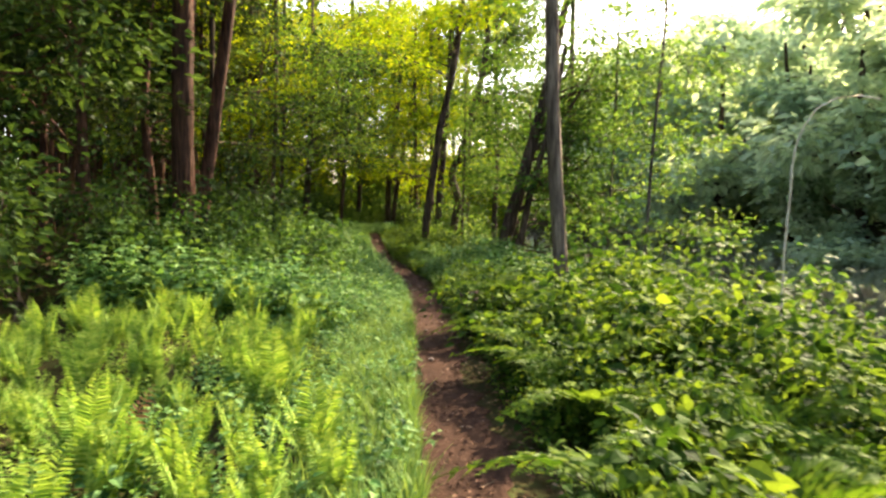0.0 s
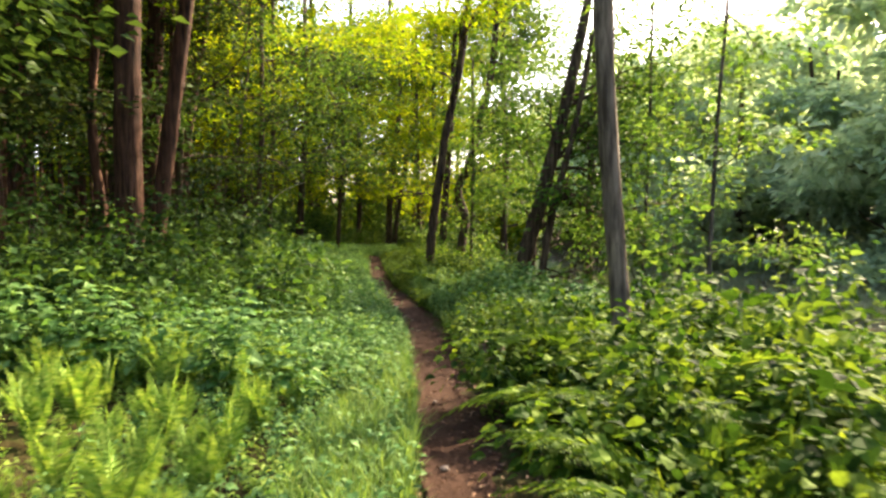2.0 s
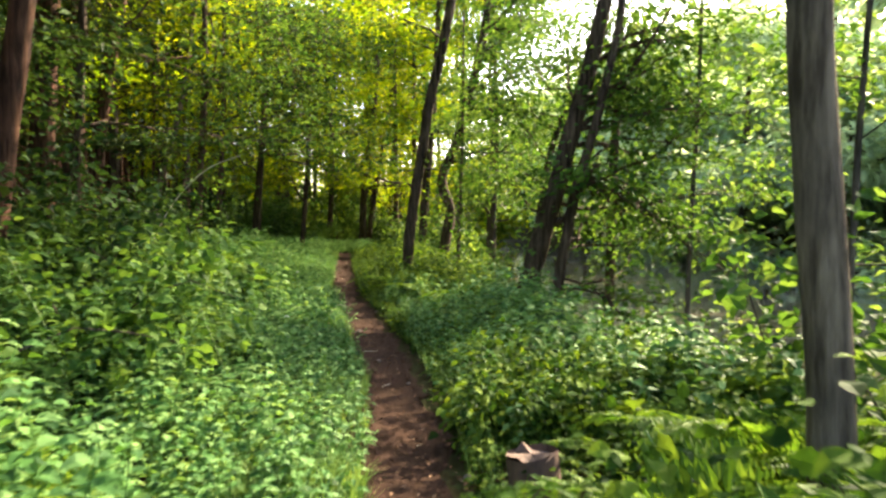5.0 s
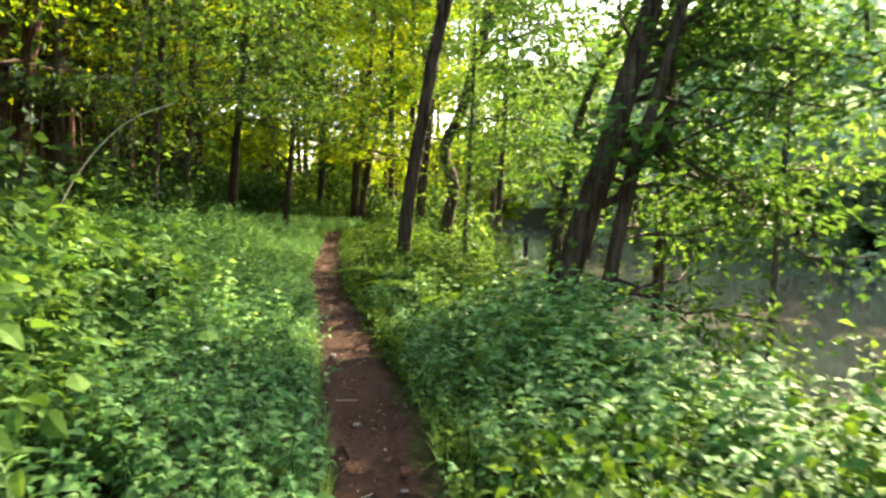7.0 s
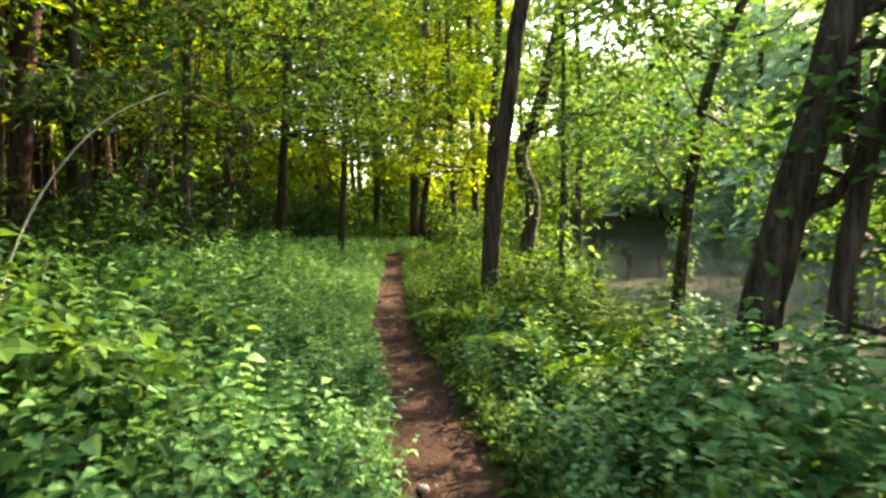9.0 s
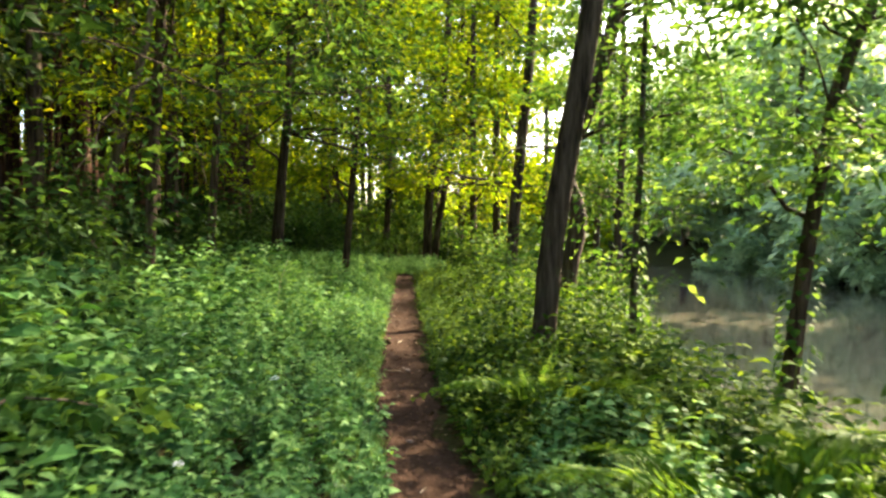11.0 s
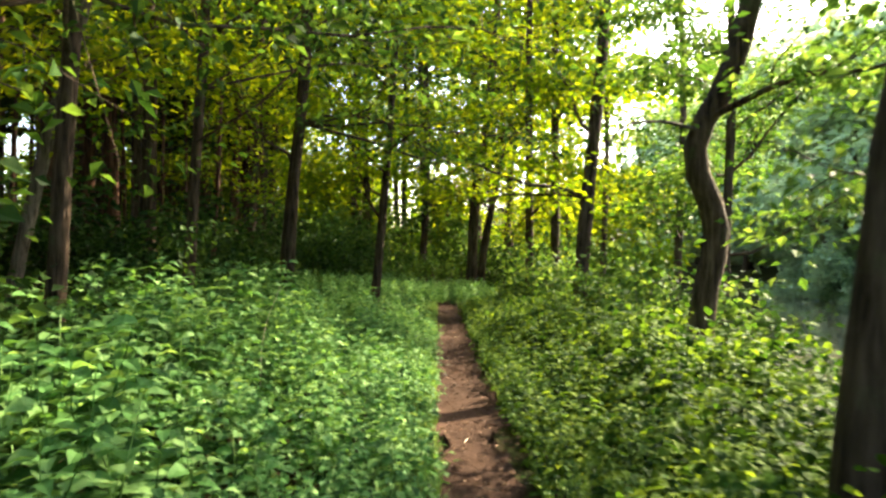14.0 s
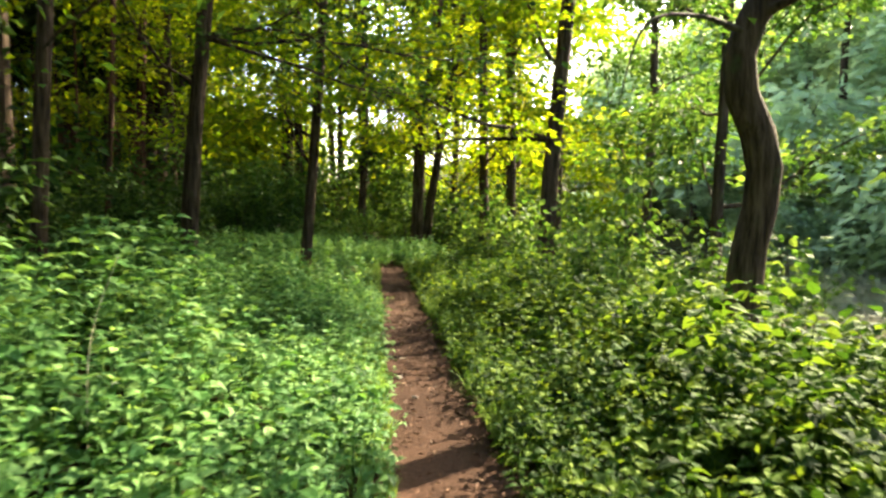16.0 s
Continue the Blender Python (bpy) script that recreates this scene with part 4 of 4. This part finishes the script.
scatter_stuff("nettles", "dense green nettle-like herbs covering the forest side", herbs, x, y, HERB, 0.75, 1.2, 1, scale=scale_)
x, y = strip(2600, 0.5, 34, -0.31, -2.2, 32, 1.5)
scatter_stuff("ground_cover", "low leafy ground cover along the path", lows, x, y, HERB, 0.7, 1.5, 2)
x, y = strip(1900, 0.5, 13, -0.7, -5.0, 36, 1.3)
scatter_stuff("ground_cover", "low leafy plants between the ferns", lows, x, y, FERN, 0.6, 1.1, 12)
x, y = strip(700, 40.5, 47, 1.5, -3.0, 37)
scatter_stuff("distant_herbs", "herbs closing over the end of the path", herbs, x, y, HERB, 0.7, 1.1, 13)
x, y = strip(2600, 11.5, 40, 0.5, 4.6, 33, 1.25)
scale_ = np.clip(0.55 + (np.abs(x - path_x(y)) - 0.4) * 0.5, 0.5, 1.35)
low_ = y + np.sin(x * 3.0) * 1.2 < 19.5
scatter_stuff("bank_herbs", "leafy herbs covering the river side of the path", herbs, x[low_], y[low_], HERB, 0.75, 1.15, 3, scale=scale_[low_])
scatter_stuff("bank_herbs", "yellow-green leafy plants along the river bank", herbs, x[~low_], y[~low_], BRAMBLE, 0.75, 1.2, 23, scale=scale_[~low_])
x, y = strip(1700, 8.5, 40, 0.37, 1.4, 34, 1.3)
scatter_stuff("ground_cover", "low leafy plants at the river side of the path", lows, x, y, BRAMBLE, 0.7, 1.5, 4)
x, y = strip(1200, 32, 60, -0.5, -5.5, 35)
scatter_stuff("distant_herbs", "pale green herbs in the clearing where the path ends", herbs, x, y, HERB, 0.8, 1.2, 5)

x, y = strip(420, 0.5, 9, 0.45, 1.3, 38, 1.1)
scatter_stuff("ground_cover", "sparse low plants under the brambles", lows, x, y, BRAMBLE, 0.6, 1.2, 14)

# grass along the edges
def tuft(seed, n=9, h=0.26):
    r = np.random.default_rng(seed)
    b = Batch()
    for _ in range(n):
        a = r.uniform(0, 2 * np.pi)
        out = np.array([np.cos(a), np.sin(a), 0])
        side = np.array([-np.sin(a), np.cos(a), 0]) * 0.0035
        hh = h * r.uniform(0.6, 1.2)
        p0 = out * 0.02 * r.uniform()
        p1 = p0 + out * hh * 0.12 + np.array([0, 0, hh * 0.55])
        p2 = p1 + out * hh * r.uniform(0.15, 0.45) + np.array([0, 0, hh * r.uniform(0.1, 0.4)])
        b.add(np.array([p0 - side, p0 + side, p1 + side * 0.8, p1 - side * 0.8, p2]), np.array([(0, 1, 2, 3), (3, 2, 4, -1)]))
    return b


tufts = [tuft(s) for s in range(6)]
x, y = strip(1700, 1.0, 11, -0.27, -0.95, 41, 1.5)
scatter_stuff("grass", "soft green grass along the edge of the path", tufts, x, y, GRASS, 0.7, 1.4, 6, "grass")
x, y = strip(900, 11.0, 40, 0.36, 0.9, 42, 1.1)
scatter_stuff("grass", "thin grass at the river side of the path", tufts, x, y, GRASS, 0.5, 1.1, 7, "grass")
x, y = strip(900, 12, 48, -0.26, -0.6, 43, 1.4)
scatter_stuff("grass", "short grass along the far stretch of the path", tufts, x, y, GRASS, 0.5, 1.0, 8, "grass")

# fallen leaves
r2 = np.random.default_rng(51)
n = 5200
y = np.r_[r2.uniform(0.5, 42, 3200), r2.uniform(0.5, 12, 1000), r2.uniform(20, 32, 1000)]
x = path_x(y) + np.r_[np.clip(r2.normal(size=3200) * 0.27, -0.6, 0.7), np.clip(0.42 + r2.normal(size=2000) * 0.16, 0.1, 0.9)]
b = Batch()
a = r2.uniform(0, 2 * np.pi, n)
add_leaves(b, np.stack([x, y, ground_z(x, y) + 0.022 + r2.uniform(0, 0.012, n)], -1), np.stack([np.cos(a), np.sin(a), r2.normal(size=n) * 0.15], -1),
           np.array([0, 0, 1.0]) + r2.normal(size=(n, 3)) * 0.25, r2.uniform(0.018, 0.055, n), 0.5, 0.12, 0.1)
tagged(new("leaf_litter", b.mesh("leaf_litter", LITTER)), "scattered dry brown leaves and bits on the earth", "leaf litter", kind="stuff")

# ---- single things ----
def stump(x, y, h, rad):
    root = new("tree_stump")
    root.location = (x, y, float(ground_z(x, y)) - 0.03)
    tagged(root, "short dark rotten stump among the bushes by the path", "tree stump")
    r = np.random.default_rng(3)
    b = Batch()
    z = np.linspace(0, h, 6)
    add_tube(b, np.stack([0.02 * np.sin(z * 9), 0 * z, z], -1), rad * (1 + 0.35 * np.exp(-z / 0.08)), 14, lumps=0.07, r=r)
    part("trunk", b, WOOD, root, smooth=True)
    b = Batch()
    a = np.linspace(0, 2 * np.pi, 14, endpoint=False)
    v = np.r_[[(0, 0, 0.0)], np.stack([rad * 0.98 * np.cos(a), rad * 0.98 * np.sin(a), 0.02 * r.normal(size=14)], -1)] + np.array([0, 0, h - 0.005])
    b.add(v, np.array([(0, i + 1, (i + 1) % 14 + 1) for i in range(14)]))
    part("cut_top", b, WOOD, root, "dark splintered top")


stump(0.36, 10.6, 0.36, 0.13)


def cane(name, label, pts, r0, mat, r1=0.003):
    pts = np.array(pts, float)
    base = pts[0].copy()
    b = Batch()
    add_tube(b, spline(pts - base, 22), np.linspace(r0, r1, 22), 6)
    ob = new(name, b.mesh(name, mat, smooth=True))
    ob.location = base
    return tagged(ob, label, "branch")


cane("arching_cane", "pale green cane arching over the shrubs", [at(-4.6, 18.5), (-4.4, 18.5, 1.2), (-3.91, 18.5, 2.0), (-3.5, 18.5, 2.35), (-3.05, 18.5, 2.52)], 0.009, DRY, 0.006)
cane("arching_cane", "pale bare cane arching above the river bushes", [at(3.7, 8.0), (3.75, 8.0, 1.6), (3.84, 8.0, 2.33), (4.02, 8.0, 2.62), (4.39, 8.0, 2.76), (4.7, 8.0, 2.72)], 0.02, DRY, 0.008)
cane("arching_cane", "dry grass stalk bent over the path edge", [at(-1.5, 17.0), (-1.46, 17.0, .25), (-1.36, 17.02, .36), (-1.24, 17.05, .34)], 0.004, DRY, 0.002)
cane("arching_cane", "thin dry stalk leaning out of the herbs", [at(-4.2, 26.5), (-4.15, 26.5, .8), (-4.02, 26.5, 1.15)], 0.005, DRY, 0.002)
cane("hanging_branch", "dark bare branch hanging over the bank", [(1.5, 29.75, 6.45), (2.2, 28.9, 5.4), (2.7, 28.4, 4.2), (2.85, 28.2, 3.2), (2.9, 28.1, 2.5)], 0.035, TWIG)
cane("hanging_branch", "dark crooked branch reaching from the trunk", [(.40, 29.7, 3.05), (-.2, 29.3, 3.1), (-.8, 28.8, 2.85), (-.95, 28.7, 2.45), (-1.0, 28.7, 2.2)], 0.03, TWIG)


def tall_weed(seed):
    r = np.random.default_rng(seed)
    root = new("tall_weed")
    tagged(root, "tall pale green weed with long drooping leaves", "weed", "tall weeds on the forest side")
    p = limb_points((0, 0, -0.03), (r.normal() * 0.08, r.normal() * 0.08, 1), 1.15, 0.02, r, 6)
    b = Batch()
    add_tube(b, p, np.linspace(0.006, 0.003, 6), 5)
    part("stem", b, STEM, root, smooth=True)
    b = Batch()
    n = 40
    u = np.linspace(0.25, 1, n)
    c = np.stack([np.interp(u, np.linspace(0, 1, 6), p[:, k]) for k in range(3)], -1)
    a = np.arange(n) * 2.4
    add_leaves(b, c, np.stack([np.cos(a), np.sin(a), 0.55 - 0.3 * u], -1), np.array([0, 0, 1.0]) + r.normal(size=(n, 3)) * 0.15, (0.20 - 0.09 * u) * r.uniform(0.8, 1.2, n), 0.22, 0.05, 0.4, fine=True)
    part("leaves", b, GRASS, root)
    return root


weeds = [tall_weed(s) for s in range(3)]
scatter_things(weeds, [(float(path_x(y)) - d, y) for y, d in ((14.4, 1.6), (13.2, 1.9), (12.6, 1.3), (15.6, 2.3), (14.0, 2.6), (12.0, 2.2), (16.8, 1.9), (11.6, 1.5), (18.2, 2.4), (9.6, 1.6))], 15, 0.8, 1.15)


def white_flower(seed):
    r = np.random.default_rng(seed)
    root = new("white_flower")
    tagged(root, "small white flower head on a green stalk", "flower", "white flowers in the herbs")
    b = Batch()
    add_tube(b, np.array([(0, 0, 0), (0.01, 0, 0.3), (0.03, 0.01, 0.62)]), np.array([0.003, 0.0025, 0.002]), 4)
    part("stalk", b, STEM, root)
    b = Batch()
    n = 16
    a = np.arange(n) * 2.4
    e = np.sqrt(np.arange(n) / n)
    add_leaves(b, np.stack([0.03 + 0.02 * e * np.cos(a), 0.01 + 0.02 * e * np.sin(a), 0.62 + 0.012 * (1 - e)], -1), np.stack([np.cos(a), np.sin(a), 0.8 - e], -1), np.tile((0, 0, 1.0), (n, 1)), 0.02, 0.7)
    part("blossom", b, BLOSSOM, root, "small white petals")
    return root


flowers = [white_flower(s) for s in range(2)]
scatter_things(flowers, [(float(path_x(y)) - d, y) for y, d in ((19.0, 1.3), (20.4, 0.9), (17.1, 1.6), (22.0, 1.9), (24.6, 1.1), (14.9, 1.0), (26.5, 1.7))], 16, 0.7, 1.0)

# sticks and pebbles on the path
r4 = np.random.default_rng(91)
for n in range(26):
    y = 4 + n * 1.15 + r4.normal() * 0.3
    x = float(path_x(y)) + r4.normal() * 0.14
    ln, a = r4.uniform(0.05, 0.16), r4.uniform(0, 3.14)
    b = Batch()
    q = np.linspace(-0.5, 0.5, 5)[:, None] * ln * np.array([[math.cos(a), math.sin(a), 0]]) + r4.normal(size=(5, 3)) * np.array([0.004, 0.004, 0.001])
    add_tube(b, q, np.linspace(0.0035, 0.002, 5), 5)
    ob = new("stick", b.mesh("stick", DRY if n % 3 else TWIG, smooth=True))
    ob.location = (x, y, float(ground_z(x, y)) + 0.022)
    tagged(ob, "short dry stick lying on the earth path", "stick", "sticks on the path")
for n in range(14):
    y = 5 + n * 2.0 + r4.normal() * 0.5
    x = float(path_x(y)) + r4.normal() * 0.16
    bm = bmesh.new()
    bmesh.ops.create_icosphere(bm, subdivisions=2, radius=r4.uniform(0.014, 0.032))
    for v in bm.verts:
        v.co = Vector((v.co.x * 1.3, v.co.y, v.co.z * 0.6)) * (1 + 0.12 * r4.normal())
    me = bpy.data.meshes.new("pebble")
    bm.to_mesh(me)
    bm.free()
    me.materials.append(STONE)
    ob = new("pebble", me)
    ob.location, ob.rotation_euler = (x, y, float(ground_z(x, y)) + 0.022), (0, 0, r4.uniform(0, 6))
    tagged(ob, "small worn pebble bedded in the path", "pebble", "pebbles on the path")
